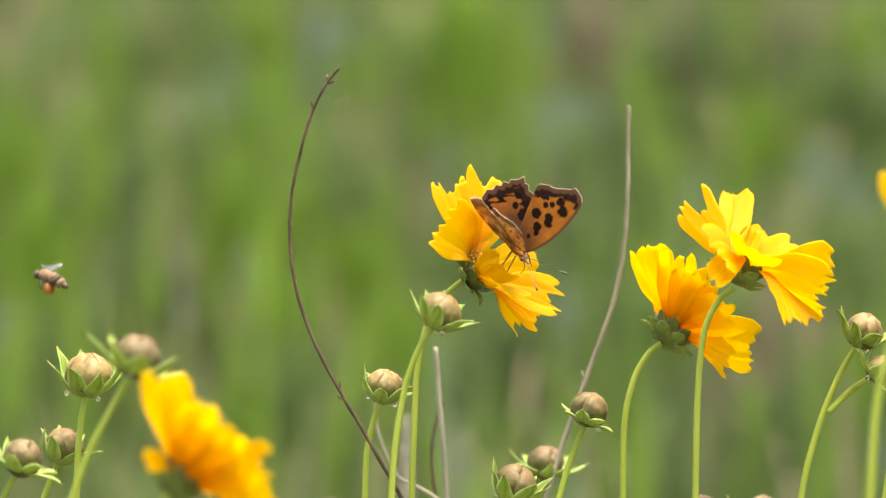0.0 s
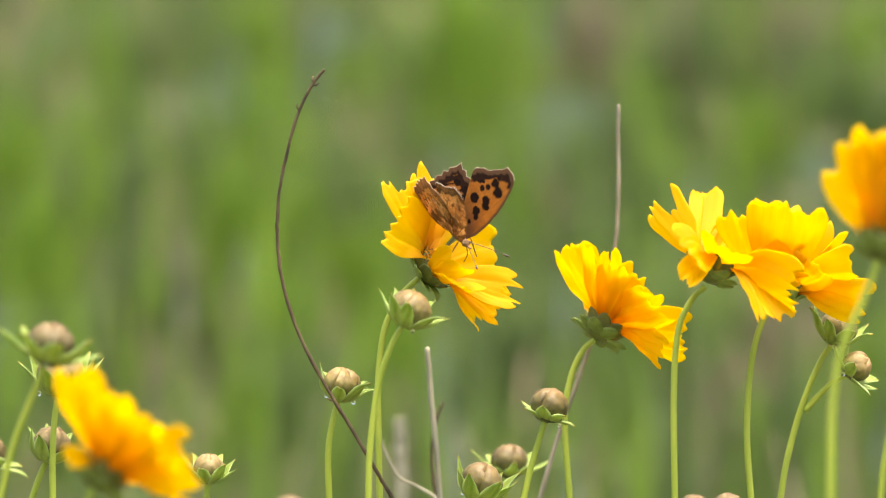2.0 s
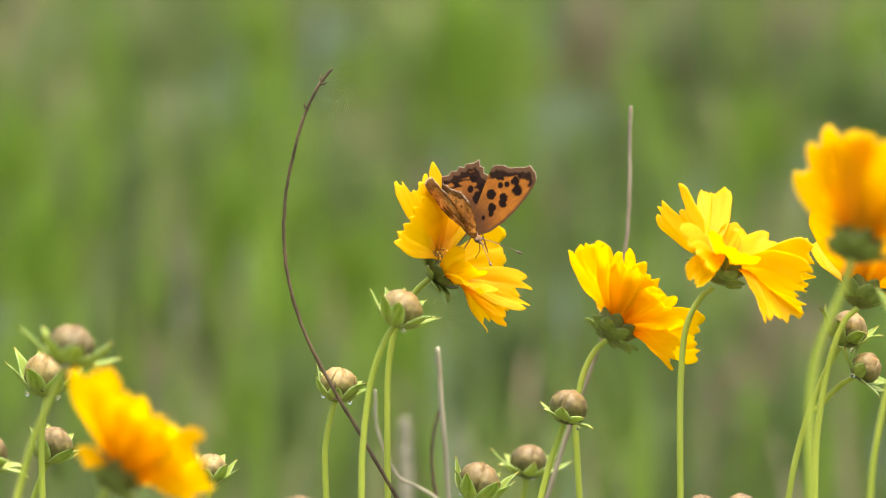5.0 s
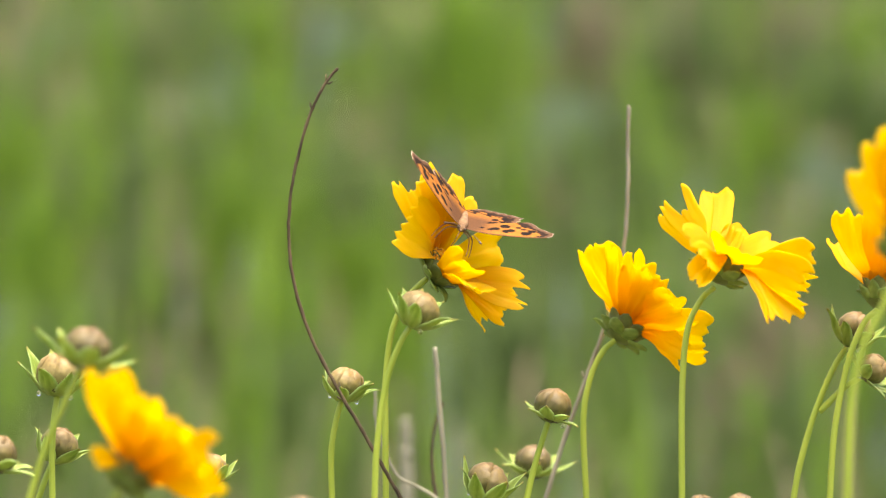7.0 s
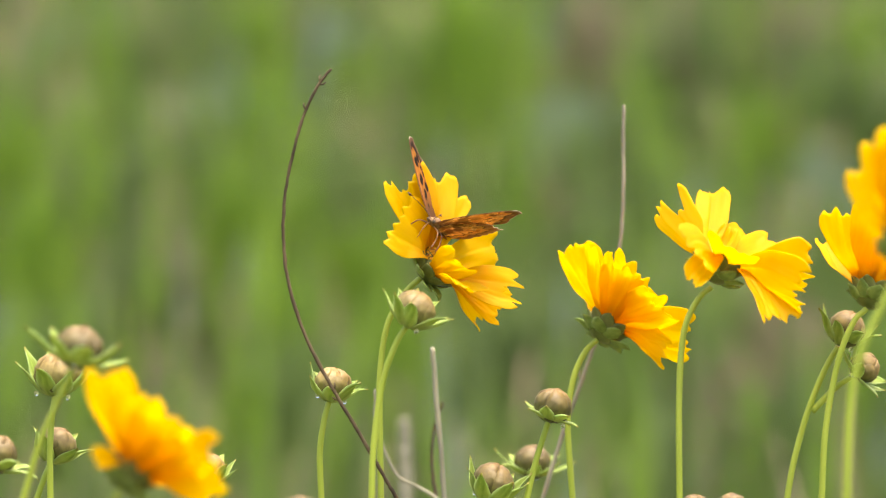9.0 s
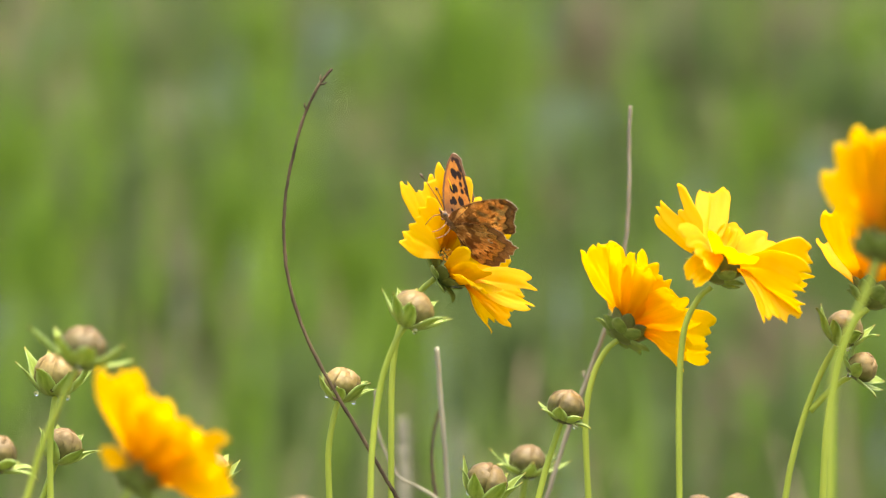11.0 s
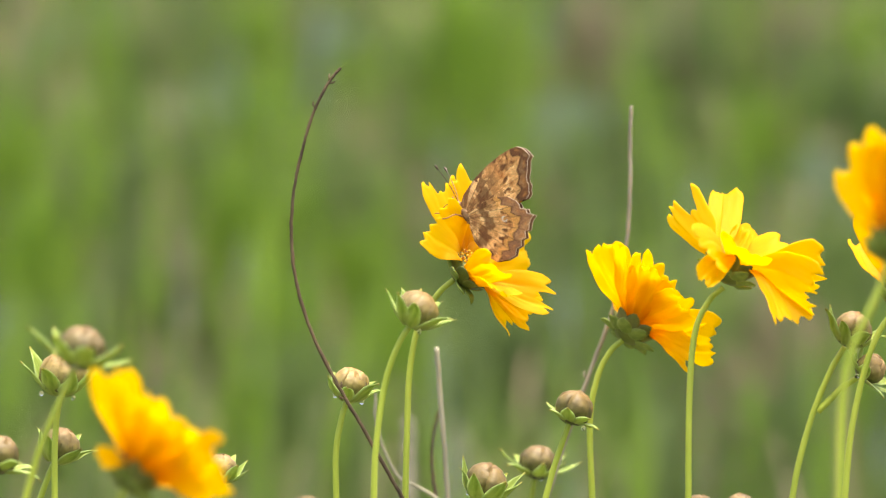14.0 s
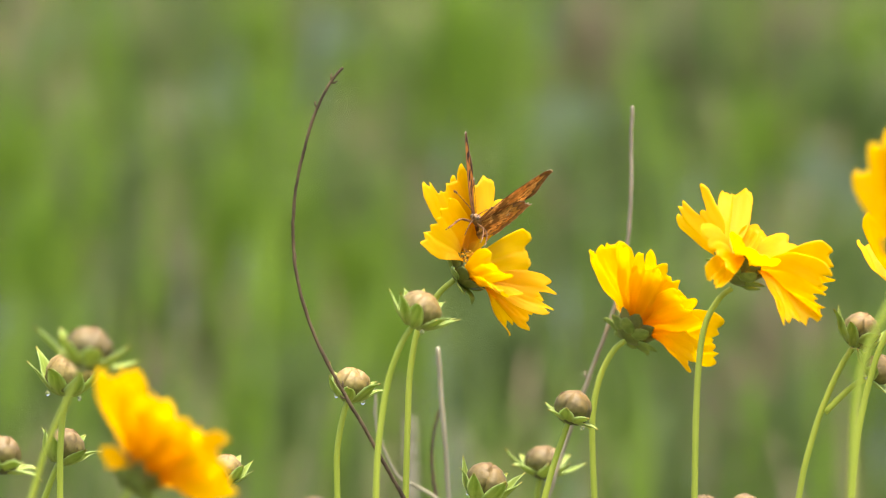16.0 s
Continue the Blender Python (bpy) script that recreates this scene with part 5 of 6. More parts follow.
def motions():
    walk(flower_a, lean_rows(flower_a, [(0, 2.06), (0.5, 0.79), (1, 2.17), (1.5, -3.04), (1.8, -3.04), (2, -0.99), (2.5, -5.28), (2.7, -5.79), (3, -1.58), (3.3, -4.22), (3.5, -4.89), (3.7, -3.75), (4, -0.12), (4.2, -0.59), (4.5, -0.61), (5, -0.23), (5.5, 0.08), (6, 0.4), (6.5, 0.55), (7, -0.4), (7.5, 0.63), (8, 0.28), (8.5, -0.79), (9, -0.87), (9.5, -0.52), (10, -0.61), (10.5, 0.27), (11, 0.11), (11.5, 0.51), (12, 0.2), (12.5, 0), (13, 0.79), (13.5, 0), (14, 1.46), (14.5, 0.63), (15, 1.11), (15.5, 1.34), (16, 1.5)]))
    walk(flower_a_head, head_rows(flower_a_head, [(0, 0), (0.5, 0), (1, 0), (1.5, -11.5), (1.8, -11.5), (2, -2.3), (2.5, -20.2), (2.7, -20.2), (3, -5), (3.3, -16.7), (3.5, -19.7), (3.7, -14.6), (4, 0), (4.2, -0.5), (6.5, 0), (7, 0), (7.5, 0), (8, 0), (8.5, -1), (9, -1.3), (11.5, 0), (12, 0), (12.5, 0), (13, 0), (13.5, 0), (14, 0), (14.5, 0), (15, 0), (15.5, 0), (16, 0)]))
    walk(flower_b, lean_rows(flower_b, [(0, 3.69), (0.5, 2.7), (1, 3.65), (1.5, -2.83), (2, -1.48), (2.5, -4.73), (3, -1.57), (3.5, -3.87), (4, 0.04), (4.5, 0.23), (5, -0.52), (5.5, -0.29), (6, -0.94), (6.5, -0.83), (7, 0.13), (7.5, -0.83), (8, 0), (8.5, -0.43), (9, -1.22), (9.5, -1.05), (10, -0.62), (10.5, -0.24), (11, 0.32), (11.5, 0.39), (12, 0.17), (12.5, -0.04), (13, 0.3), (13.5, 0.39), (14, 0.7), (14.5, 0.65), (15, 0.78), (15.5, 0.96), (16, 0.91)]))
    walk(flower_c, lean_rows(flower_c, [(0, 1.74), (0.5, 1.9), (1, 0.95), (1.5, -2.1), (2, -0.2), (2.5, -3.4), (3, -1.35), (3.5, -3.79), (4, 0.75), (4.5, 0.96), (5, 0.33), (5.5, 0.64), (6, 0.09), (6.5, 0.24), (7, 0.47), (7.5, 0.24), (8, 0.16), (8.5, 0.16), (9, 0.24), (9.5, 0.25), (10, 0.22), (10.5, 0.15), (11, 0.23), (11.5, 0.16), (12, 0.36), (12.5, -0.04), (13, 0.4), (13.5, 0.36), (14, 1.07), (14.5, 0.63), (15, 1.39), (15.5, 0.87), (16, 1.66)]))
    walk(flower_d, lean_rows(flower_d, [(0, 6.89), (0.3, 5.28), (0.6, 0.44), (0.9, 0.76), (1.2, 5.28), (1.5, 1.62), (1.8, -5.9), (2.1, -5.49), (2.5, -1.5), (2.7, -2.6), (3, -4.5), (3.3, -4.5), (3.5, -4.05), (4, 0.1), (4.5, 0.5), (5, 0.26), (5.5, 1.17), (6, 1.01), (6.5, 1.38), (7, 1.7), (7.5, 1.79), (8, 0.68), (8.5, 1.05), (9, 0.93), (9.5, 0.99), (10, 0.92), (10.5, 0.95), (11, 1), (11.5, 0.97), (12, 1.34), (12.5, 1.5), (13, 1.91), (13.5, 1.7), (14, 3.13), (14.5, 2.72), (15, 3.33), (15.5, 3.25), (16, 3.74)]))
    walk(flower_e, lean_rows(flower_e, [(0, 2.32), (0.5, 2.22), (1, 2.22), (1.5, 0.11), (1.8, -0.46), (2.1, -1.3), (2.5, -3.41), (2.7, -4.67), (3, -2.85), (3.3, -2.99), (3.5, -4.46), (4, -2.89), (4.5, -2.6), (5, -2.6), (5.5, -1.85), (6, -1.93), (6.5, -1.58), (7, 0.46), (7.5, -0.6), (8, 0.28), (8.5, -2.01), (9, 0.39), (9.5, 0.54), (10, -0.34), (10.5, -0.15), (11, -1.03), (11.5, -0.88), (12, -0.95), (12.5, 0), (13, -0.18), (13.5, -0.6), (14, -0.25), (14.5, 0.35), (15, 0.11), (15.5, -0.07), (16, 0.81)]))
    walk(flower_f, lean_rows(flower_f, [(0, 4.83), (0.5, 5.01), (1, 2.98), (1.5, 4.83), (2, -1.38), (2.5, 0.06), (3, -2.22), (3.5, -4.2), (4, -1.79), (4.5, -1.43), (5, -0.29), (5.5, 0.18), (6, 1.45), (6.5, 1.71), (7, 0.78), (7.5, 1.29), (8, 1.76), (8.5, 0.55), (9, 0.83), (9.5, 0.49), (10, 1.15), (10.5, 0.84), (11, 1.55), (11.5, 1.18), (12, 1.04), (12.5, 0.9), (13, 0.76), (13.5, 1.46), (14, 1.18), (14.5, 1.09), (15, 1.37), (15.5, 1.6), (16, 1.55)]))
    walk(bud_a, lean_rows(bud_a, [(0, 1.85), (0.5, 0.08), (1, 1.4), (1.5, -0.16), (2, -0.29), (2.5, -1.36), (3, -1.6), (3.5, -1.36), (4, -1.36), (4.2, -0.74), (4.5, -0.39), (5, -0.93), (5.5, -0.13), (6, -0.62), (6.5, -0.25), (7, 0.29), (7.5, -0.08), (8, 0.21), (8.5, 0), (9, 0), (9.5, 0.18), (10, -0.16), (10.5, 0.13), (11, -0.1), (11.5, 0), (12, -0.12), (12.5, 0), (13, 0.04), (13.5, 0.04), (14, 0.21), (14.5, 0.16), (15, 0.25), (15.5, 0.33), (16, 0.41)]))
    walk(bud_b, lean_rows(bud_b, [(0, 3.27), (0.5, 2.89), (1, 3.31), (1.5, -1.73), (2, -0.19), (2.5, -3.36), (3, -1.26), (3.5, -3.08), (4, -0.14), (4.5, 0.04), (5, -0.47), (5.5, -0.06), (6, -0.67), (6.5, -0.42), (7, 0.09), (7.5, -0.42), (8, 0), (8.5, -0.19), (9, -0.93), (9.5, -0.43), (10, -0.86), (10.5, 0.25), (11, -0.17), (11.5, 0.33), (12, 0.23), (12.5, 0), (13, 0.23), (13.5, 0.23), (14, 0.51), (14.5, 0.47), (15, 0.51), (15.5, 0.65), (16, 0.61)]))
    walk(bud_c, lean_rows(bud_c, [(0, 2.39), (0.5, 0.77), (1, 2.44), (1.5, -2.01), (2, -0.91), (2.5, -4.49), (3, -1.29), (3.5, -4.49), (4, 0.1), (4.5, -0.15), (5, 0.67), (5.5, 0.18), (6, 1.06), (6.5, 0.77), (7, -0.62), (7.5, 0.48), (8, 0.62), (8.5, -1.15), (9, -0.62), (9.5, -0.9), (10, 0.03), (10.5, -0.4), (11, 0.47), (11.5, 0.24), (12, -0.05), (12.5, -0.05), (13, 0.48), (13.5, -0.05), (14, 1.15), (14.5, 0.38), (15, 0.86), (15.5, 1.01), (16, 1.05)]))
    walk(bud_d, lean_rows(bud_d, [(0, 2.96), (0.5, 0.32), (1, 2.21), (1.5, -0.38), (2, -0.22), (2.5, -1.67), (3, -1.08), (3.5, -2.48), (4, -0.92), (4.5, -1.13), (5, -0.43), (5.5, -0.89), (6, -0.09), (6.5, -0.38), (7, 0.32), (7.5, -0.11), (8, 0.38), (8.5, -0.7), (9, 0.86), (9.5, 0.31), (10, 0.89), (10.5, -0.29), (11, 0.26), (11.5, -0.27), (12, -0.27), (12.5, 0), (13, -0.22), (13.5, 0), (14, 0.22), (14.5, -0.11), (15, 0.16), (15.5, 0.49), (16, 0.22)]))
    walk(bud_e, lean_rows(bud_e, [(0, 1.97), (0.5, 0.98), (1, 1.64), (1.5, -1.97), (2, -1.48), (2.5, -3.39), (3, -1.48), (3.5, -3.33), (4, 0.88), (4.5, 1.28), (5, 0.34), (5.5, 1.13), (6, 0.21), (6.5, 0.6), (7, 0.77), (7.5, 0.44), (8, 0.22), (8.5, 0.11), (9, 0.71), (9.5, 0.95), (10, 0.36), (10.5, 0.7), (11, 0.25), (11.5, 0.38), (12, 0.27), (12.5, 0.05), (13, 0.44), (13.5, 0.6), (14, 1.2), (14.5, 0.6), (15, 1.53), (15.5, 0.88), (16, 1.7)]))
    walk(bud_f, lean_rows(bud_f, [(0, 1.74), (0.5, 2.17), (1, 1.3), (1.5, -1.74), (2, -0.22), (2.5, -2.61), (3, -0.87), (3.5, -2.69), (4, 0.87), (4.5, 1.06), (5, 0.55), (5.5, 0.81), (6, 0.42), (6.5, 0.52), (7, 1.04), (7.5, 0.91), (8, 0.09), (8.5, 0.22), (9, 0.43), (9.5, 0.32), (10, 0.4), (10.5, 0.05), (11, 0.25), (11.5, 0.04), (12, 0.13), (12.5, 0), (13, 0.35), (13.5, 0.39), (14, 0.91), (14.5, 0.65), (15, 1.09), (15.5, 1.09), (16, 1.52)]))
    walk(bud_l, lean_rows(bud_l, [(0, 4.19), (0.5, 3.66), (1, 1.48), (1.5, 3.54), (2, -1.97), (2.5, -0.12), (3, -2.67), (3.5, -4.52), (4, -1.69), (4.5, -1.75), (5, -0.51), (5.5, -0.44), (6, 0.82), (6.5, 0.74), (7, 0.62), (7.5, 0.78), (8, 1.03), (8.5, 0.41), (9, 0.08), (9.5, -0.17), (10, 0.35), (10.5, -0.08), (11, 0.35), (11.5, 0.16), (12, 0.29), (12.5, -0.04), (13, -0.21), (13.5, 0.49), (14, 0.25), (14.5, 0.25), (15, 0.41), (15.5, 0.74), (16, 0.74)]))
    walk(bud_m, lean_rows(bud_m, [(0, 2.05), (0.5, 0.32), (1, 1.78), (1.5, -0.18), (2, -0.18), (2.5, -1.55), (3, -1.14), (3.5, -0.55), (4, -0.91), (4.5, -0.51), (5, -1.16), (5.5, -0.34), (6, -0.98), (6.5, -0.59), (7, -0.23), (7.5, 0.18), (8, -0.64), (8.5, -0.05), (9, -0.41), (9.5, -0.16), (10, -0.55), (10.5, -0.11), (11, -0.4), (11.5, -0.23), (12, 0), (12.5, 0), (13, -0.18), (13.5, 0.27), (14, 0), (14.5, 0.27), (15, 0.18), (15.5, 0.27), (16, 0.5)]))
    walk(bud_n, lean_rows(bud_n, [(0, 0.41), (0.5, 0.31), (1, 0.26), (1.5, -0.36), (2, -0.67), (2.5, -0.77), (3, -1.07), (3.5, -1.28), (4, -0.77), (4.5, -0.63), (5, -0.54), (5.5, -0.32), (6, -0.07), (6.5, -0.05), (7, -0.05), (7.5, 0.15), (8, -0.05), (8.5, 0.1), (9, -0.2), (9.5, -0.47), (10, 0.16), (10.5, -0.44), (11, 0.29), (11.5, -0.05), (12, 0.1), (12.5, 0.1), (13, -0.05), (13.5, 0.26), (14, 0.1), (14.5, 0.31), (15, 0.26), (15.5, 0.31), (16, 0.51)]))
    walk(bud_k, lean_rows(bud_k, [(0, 2.14), (0.5, 0.95), (1, 0.55), (1.5, 0.85), (2, -0.95), (2.5, -0.85), (3, -1.34), (3.5, -1.34), (4, -0.6), (4.5, -0.19), (5, -0.83), (5.5, -0.03), (6, -0.61), (6.5, -0.25), (7, 0), (7.5, -0.1), (8, 0.05), (8.5, -0.15), (9, 0), (9.5, 0.11), (10, -0.08), (10.5, 0.04), (11, -0.01), (11.5, 0), (12, 0), (12.5, 0), (13, 0.05), (13.5, 0.15), (14, 0.15), (14.5, 0.3), (15, 0.3), (15.5, 0.3), (16, 0.35)]))
    walk(bud_p, lean_rows(bud_p, [(0, 1.83), (0.5, 1.57), (1, 1.15), (1.5, 0.84), (2, -0.52), (2.5, -1.83), (3, -1.15), (3.5, -2.62), (4, -0.94), (4.5, -1.3), (5, -0.32), (5.5, -0.98), (6, -0.03), (6.5, -0.37), (7, -0.26), (7.5, 0.31), (8, 0.63), (8.5, 0), (9, -0.42), (9.5, -0.64), (10, -0.11), (10.5, -0.43), (11, -0.04), (11.5, -0.16), (12, 0.05), (12.5, 0), (13, -0.1), (13.5, 0.52), (14, 0.63), (14.5, 0.47), (15, 0.79), (15.5, 1.1), (16, 1.1)]))
    walk(bud_q, lean_rows(bud_q, [(0, 2.39), (0.5, 1.6), (1, 1.6), (1.5, 0.8), (2, -1.6), (2.5, -2.19), (3, -3.39), (3.5, -4.38), (4, -3.19), (4.5, -2.72), (5, -2.55), (5.5, -1.47), (6, -1.2), (6.5, -0.8), (7.5, 0), (9, -0.2), (9.5, -0.27), (10, -0.19), (10.5, -0.43), (11, -0.25), (11.5, -0.4), (12.5, 0), (14, 0.4), (16, 1.2)]))
    walk(bud_r, lean_rows(bud_r, [(0, 0.58), (0.5, 0.35), (1, 0.58), (1.5, -0.47), (2, -0.23), (2.5, -0.94), (3, -0.47), (3.5, -0.94), (4, 0.12), (4.5, -0.33), (5, 0.57), (5.5, -0.35), (6, 0.58), (6.5, 0.12), (7, 0.47), (7.5, 0.12), (8, 0.23), (8.5, 0.12), (9, -0.12), (9.5, -0.49), (10, 0.28), (10.5, -0.37), (11, 0.29), (11.5, 0), (12, 0), (12.5, 0), (13, 0.12), (13.5, 0.12), (14, 0.35), (14.5, 0.35), (15, 0.58), (15.5, 0.58), (16, 0.82)]))
    walk(bud_s, lean_rows(bud_s, [(0, 2.76), (0.5, 1.29), (1, 2.47), (1.5, -1.35), (2, -0.76), (2.5, -3.7), (3, -1.65), (3.5, -3.23), (4, 0.12), (4.5, -0.33), (5, 0.57), (5.5, -0.35), (6, 0.59), (6.5, 0.12), (7, 0.47), (7.5, 0.12), (8, 0.12), (8.5, 0.12), (9, -0.35), (9.5, -0.71), (10, 0.14), (10.5, -0.47), (11, 0.27), (11.5, 0), (12, 0), (12.5, 0), (13, 0.12), (13.5, 0.12), (14, 0.47), (14.5, 0.35), (15, 0.71), (15.5, 0.59), (16, 0.94)]))
    walk(bud_t, lean_rows(bud_t, [(0, 2.49), (0.5, 1.45), (1, 2.23), (1.5, -0.62), (2, -1.14), (2.5, -2.69), (3, -2.17), (3.5, -3.98), (4, -0.88), (4.5, -1.2), (5, -0.27), (5.5, -0.8), (6, 0.06), (6.5, -0.21), (7, -0.1), (7.5, 0), (8, -0.1), (8.5, -0.21), (9, -0.21), (9.5, -0.33), (10, -0.08), (10.5, -0.2), (11, -0.1), (11.5, -0.1), (12, -0.1), (12.5, 0), (13, 0), (13.5, 0.16), (14, 0.41), (14.5, 0.41), (15, 0.67), (15.5, 0.83), (16, 1.04)]))
    walk(twig_a, lean_rows(twig_a, [(0, 0.18), (0.5, -0.14), (1, 0.5), (1.5, -0.85), (2, -0.64), (2.5, -0.96), (3, -0.92), (3.5, -0.74), (4, -0.11), (4.5, -0.04), (5, -0.21), (5.5, -0.01), (6, -0.28), (6.5, -0.14), (7, 0.11), (7.5, -0.21), (8, 0), (8.5, -0.04), (9, -0.25), (9.5, 0.05), (10, -0.39), (10.5, 0.26), (11, -0.21), (11.5, 0.11), (12, 0.11), (12.5, 0), (13, 0.11), (13.5, 0.18), (14, 0.28), (14.5, 0.25), (15, 0.35), (15.5, 0.39), (16, 0.39)]))
    walk(twig_b, lean_rows(twig_b, [(0, 0.04), (0.5, -0.22), (1, 0.18), (1.5, -0.72), (2, -0.57), (2.5, -0.86), (3, -0.72), (3.5, -0.61), (4, -0.11), (4.5, -0.4), (5, 0.15), (5.5, -0.43), (6, 0.09), (6.5, -0.18), (7, 0.04), (7.5, -0.18), (8, -0.04), (8.5, -0.11), (9, -0.25), (9.5, -0.37), (10, -0.01), (10.5, -0.15), (11, 0.12), (11.5, 0.07), (12, 0.04), (12.5, 0), (13, 0.07), (13.5, 0.07), (14, 0.18), (14.5, 0.18), (15, 0.22), (15.5, 0.29), (16, 0.25)]))
    walk(stalk_c, lean_rows(stalk_c, [(0, 0.04), (0.5, -0.22), (1, 0.13), (1.5, -0.76), (2, -0.62), (2.5, -0.85), (3, -0.76), (3.5, -0.62), (4, -0.13), (4.5, -0.49), (5, 0.21), (5.5, -0.52), (6, 0.18), (6.5, -0.18), (7, 0), (7.5, -0.18), (8, -0.04), (8.5, -0.09), (9, -0.22), (9.5, -0.45), (10, 0.08), (10.5, -0.28), (11, 0.15), (11.5, 0), (12, 0), (12.5, -0.04), (13, 0), (13.5, 0.04), (14, 0.13), (14.5, 0.13), (15, 0.18), (15.5, 0.22), (16, 0.22)]))
    walk(stalk_d, lean_rows(stalk_d, [(0, 0), (0.5, -0.12), (1, 0.12), (1.5, -0.81), (2, -0.63), (2.5, -0.75), (3, -0.63), (3.5, -0.46), (4, -0.12), (4.5, -0.21), (5, -0.06), (5.5, -0.12), (6, -0.15), (6.5, -0.12), (7, 0), (7.5, -0.12), (8, 0), (8.5, -0.06), (9, -0.12), (9.5, 0.21), (10, -0.37), (10.5, 0.39), (11, -0.29), (11.5, 0.12), (12, 0.12), (12.5, 0.12), (13, 0.17), (13.5, 0.17), (14, 0.29), (14.5, 0.29), (15, 0.4), (15.5, 0.52), (16, 0.52)]))
    walk(butterfly, [
        (0, body_pose(0.0198, 1.428, 0.2407, (0.63, -0.31, -0.72), (0.31, -0.74, 0.59))),
        (0.5, body_pose(0.0133, 1.428, 0.2407, (0.64, -0.3, -0.71), (0.31, -0.75, 0.59))),
        (1, body_pose(0.0173, 1.428, 0.241, (0.58, -0.36, -0.73), (0.36, -0.69, 0.63))),
        (1.5, body_pose(-0.0049, 1.428, 0.2423, (0.66, -0.37, -0.66), (0.13, -0.8, 0.58))),
        (2, body_pose(0.0036, 1.428, 0.2444, (0.61, -0.48, -0.63), (0.24, -0.65, 0.72))),
        (2.5, body_pose(-0.0166, 1.428, 0.2429, (0.51, -0.61, -0.61), (0.08, -0.68, 0.73))),
        (3, body_pose(0.0013, 1.428, 0.2446, (0.7, -0.39, -0.6), (0.13, -0.75, 0.65))),
        (3.5, body_pose(-0.0154, 1.428, 0.2436, (0.72, -0.48, -0.51), (-0.03, -0.75, 0.66))),
        (4, body_pose(0.0071, 1.428, 0.2449, (0.71, -0.38, -0.6), (0.15, -0.75, 0.65))),
        (6.5, body_pose(0.007, 1.428, 0.2462, (0.30, -0.83, -0.48), (0.36, -0.36, 0.86))),
        (7, body_pose(0.0055, 1.428, 0.247, (-0.08, -0.95, -0.29), (0.5, -0.3, 0.81))),
        (7.5, body_pose(0.0093, 1.428, 0.2469, (-0.08, -0.975, -0.19), (0.56, -0.22, 0.79))),
        (8, body_pose(0.0049, 1.428, 0.2467, (-0.2425, -0.939, 0.2235), (0.647, 0.0125, 0.7625))),
        (8.5, body_pose(-0.0001, 1.428, 0.2462, (-0.19, -0.97, 0.14), (0.61, -0.00, 0.79))),
        (9, body_pose(-0.0021, 1.428, 0.2469, (-0.277, -0.928, 0.2155), (0.576, 0.0185, 0.816))),
        (11.5, body_pose(0.0036, 1.428, 0.2466, (-0.54, -0.47, 0.70), (0.78, 0.05, 0.63))),
        (12, body_pose(0.0038, 1.428, 0.2472, (-0.57, -0.62, 0.54), (0.72, -0.06, 0.69))),
        (12.5, body_pose(0.0004, 1.428, 0.2487, (-0.55, -0.54, 0.63), (0.76, -0.00, 0.66))),
        (13, body_pose(0.0041, 1.428, 0.2475, (-0.71, -0.16, 0.68), (0.70, -0.15, 0.69))),
        (13.2, body_pose(0.0049, 1.428, 0.2486, (-0.72, -0.15, 0.67), (0.69, -0.13, 0.71))),
        (13.5, body_pose(0.0004, 1.428, 0.2482, (-0.64, 0.03, 0.77), (0.74, -0.25, 0.63))),
        (13.8, body_pose(0.0046, 1.428, 0.2472, (-0.68, 0.00, 0.73), (0.71, -0.26, 0.66))),
        (14, body_pose(0.0068, 1.428, 0.249, (-0.60, 0.16, 0.79), (0.77, -0.16, 0.62))),
        (14.2, body_pose(0.0042, 1.428, 0.2482, (-0.67, 0.03, 0.74), (0.72, -0.21, 0.66))),
        (14.5, body_pose(0.0026, 1.428, 0.2483, (-0.67, -0.13, 0.73), (0.72, -0.37, 0.59))),
        (15, body_pose(0.005, 1.428, 0.248, (-0.63, -0.58, 0.52), (0.62, 0.04, 0.79))),
        (15.3, body_pose(0.0052, 1.428, 0.2471, (-0.61, -0.67, 0.43), (0.57, 0.02, 0.82))),
        (15.5, body_pose(0.0067, 1.428, 0.2475, (-0.50, -0.75, 0.43), (0.51, 0.14, 0.85))),
        (16, body_pose(0.0095, 1.428, 0.2476, (-0.1345, -0.9575, 0.246), (0.4425, 0.167, 0.882))),
    ])
    flap = [(0, 62.2), (0.5, 61.9), (1, 58.8), (1.5, 65.7), (2, 68.8), (2.5, 77.9), (3, 66), (3.5, 59.4), (4, 63.1), (6.2, 42), (6.5, 34.7), (6.75, 30), (7, 27.1), (7.5, 27.3), (8, 31.6), (8.5, 34.5), (9, 40), (11.5, 35.2), (12, 16.9), (12.25, 30), (12.5, 54.2), (12.75, 55), (13, 39.9), (13.2, 85.1), (13.35, 70), (13.5, 25.4), (13.65, 38), (13.8, 50), (14, 86.5), (14.2, 63), (14.35, 52), (14.5, 22), (14.75, 72), (15, 56.6), (15.3, 48.3), (15.5, 68.1), (16, 59.4)]
    for side, fore, hind in wings:
        for w in (fore, hind):
            walk(w, [(t, pose(side * 0.001, 0, 0.0003, 0, -side * a, 0)) for t, a in flap])
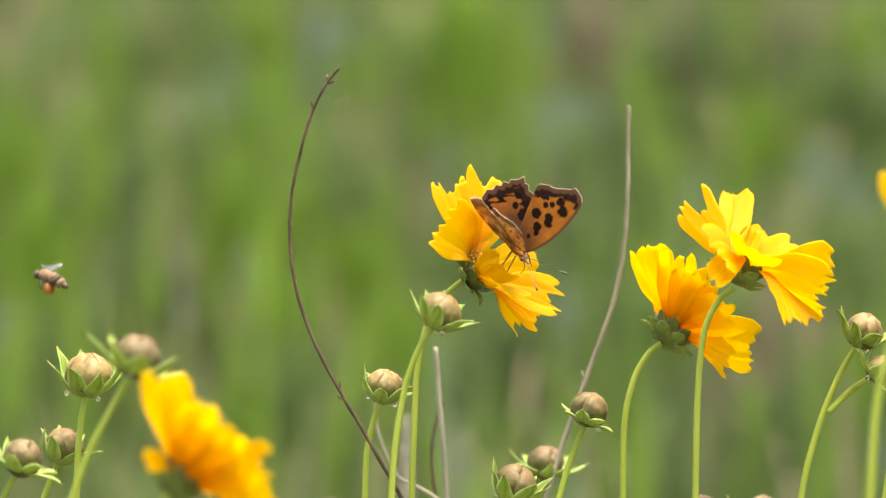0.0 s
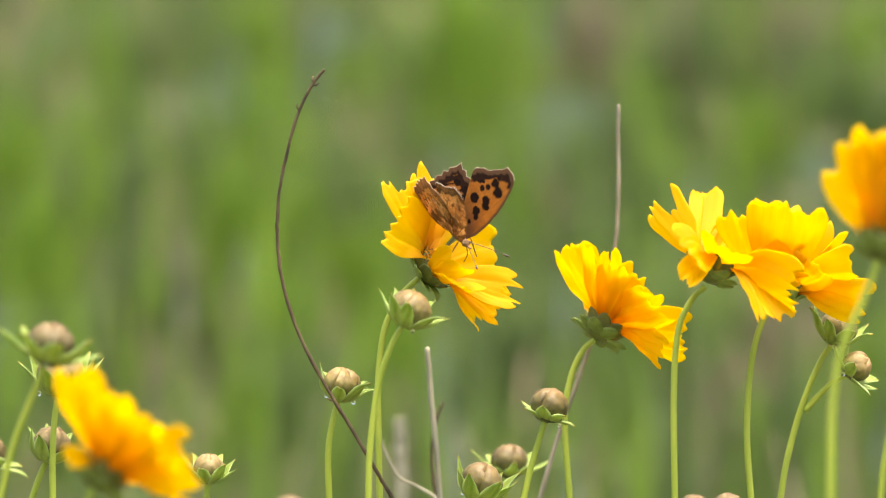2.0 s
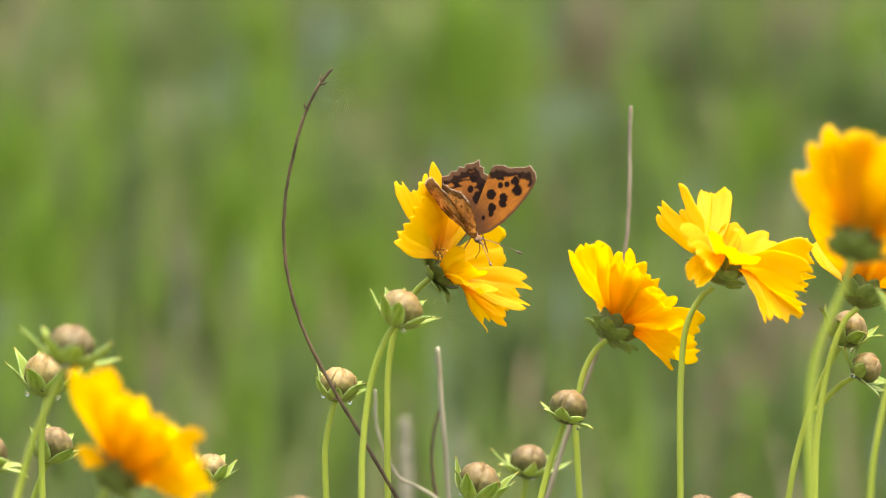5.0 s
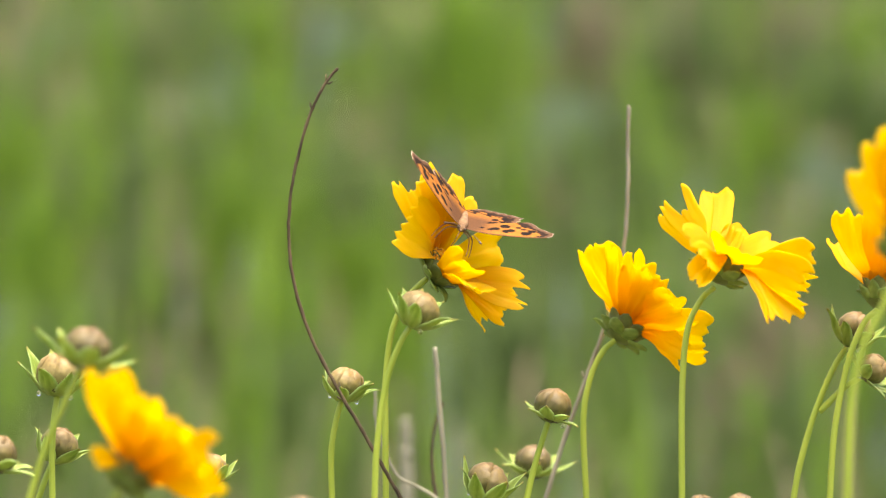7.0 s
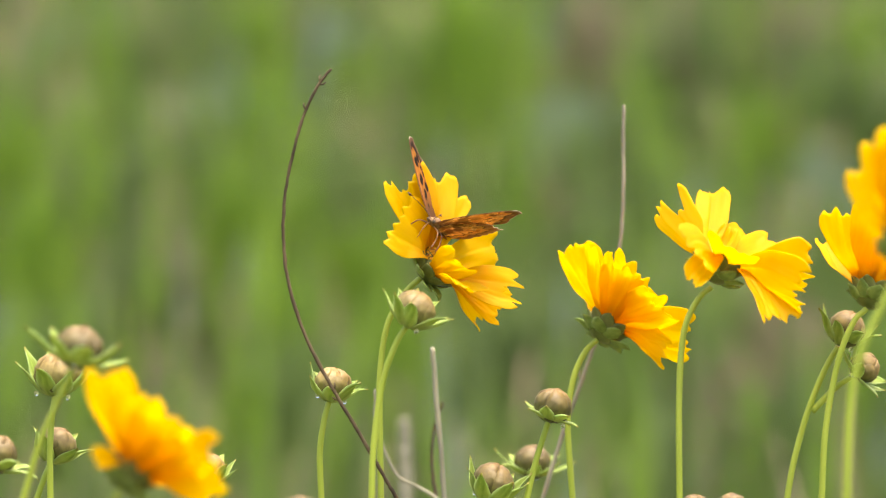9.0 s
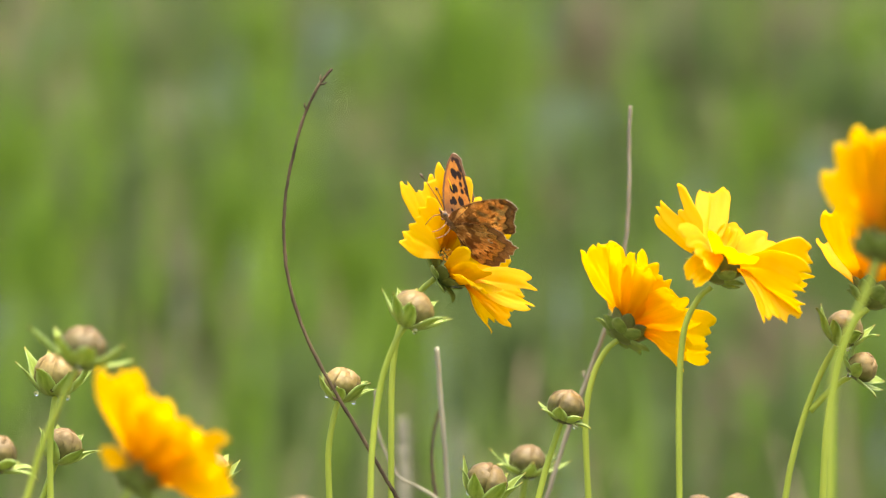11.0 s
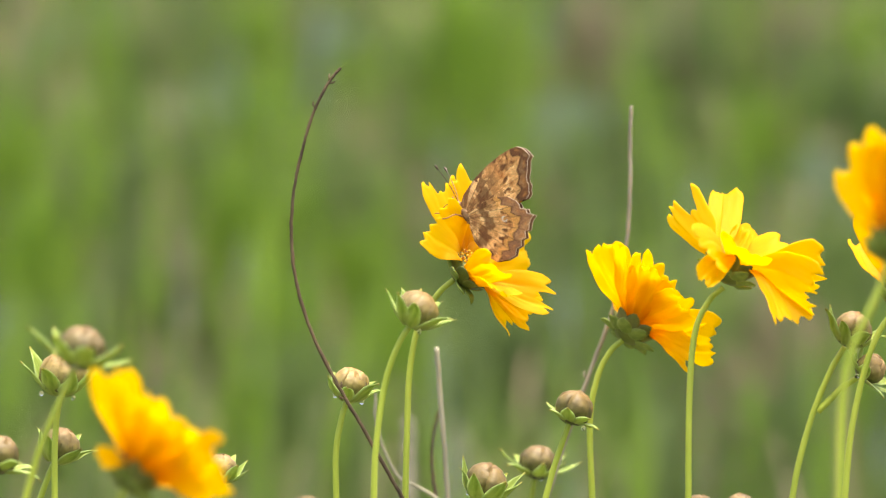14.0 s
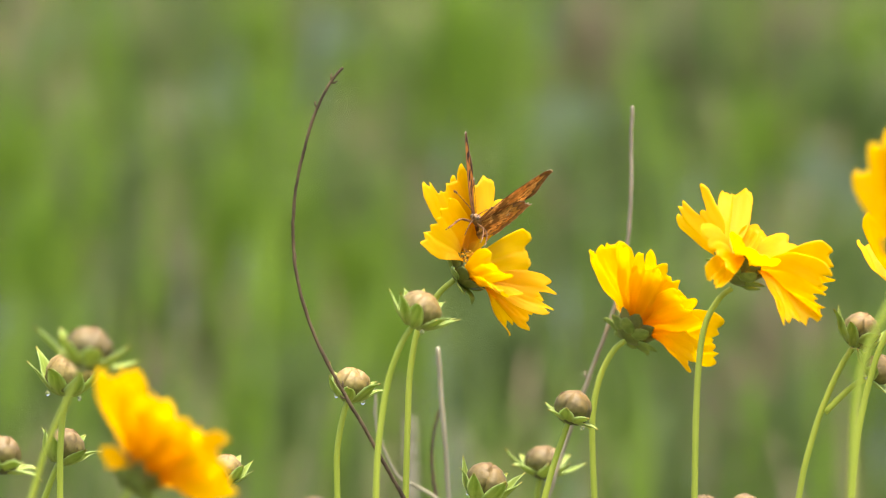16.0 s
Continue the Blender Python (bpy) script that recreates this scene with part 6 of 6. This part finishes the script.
    walk(bee, [(0, pose(-0.1152, 1.47, 0.2323, 14, 0, 62)), (0.1, pose(-0.1211, 1.47, 0.2411, 10, 0, 72)), (0.2, pose(-0.1263, 1.47, 0.2467, 6, 0, 80)), (0.3, pose(-0.1319, 1.47, 0.2508, 0, 0, 84)), (0.6, pose(-0.1592, 1.48, 0.2633, 0, 0, 90)), (1.2, pose(-0.2484, 1.5, 0.2887, 0, 0, 90)), (2.5, pose(-0.6042, 1.6, 0.3902, 0, 0, 90)), (4, pose(-1.1618, 1.8, 0.5094, 0, 0, 90)), (16, pose(-2.402, 2.2, 0.692, 0, 0, 90))])


motions()
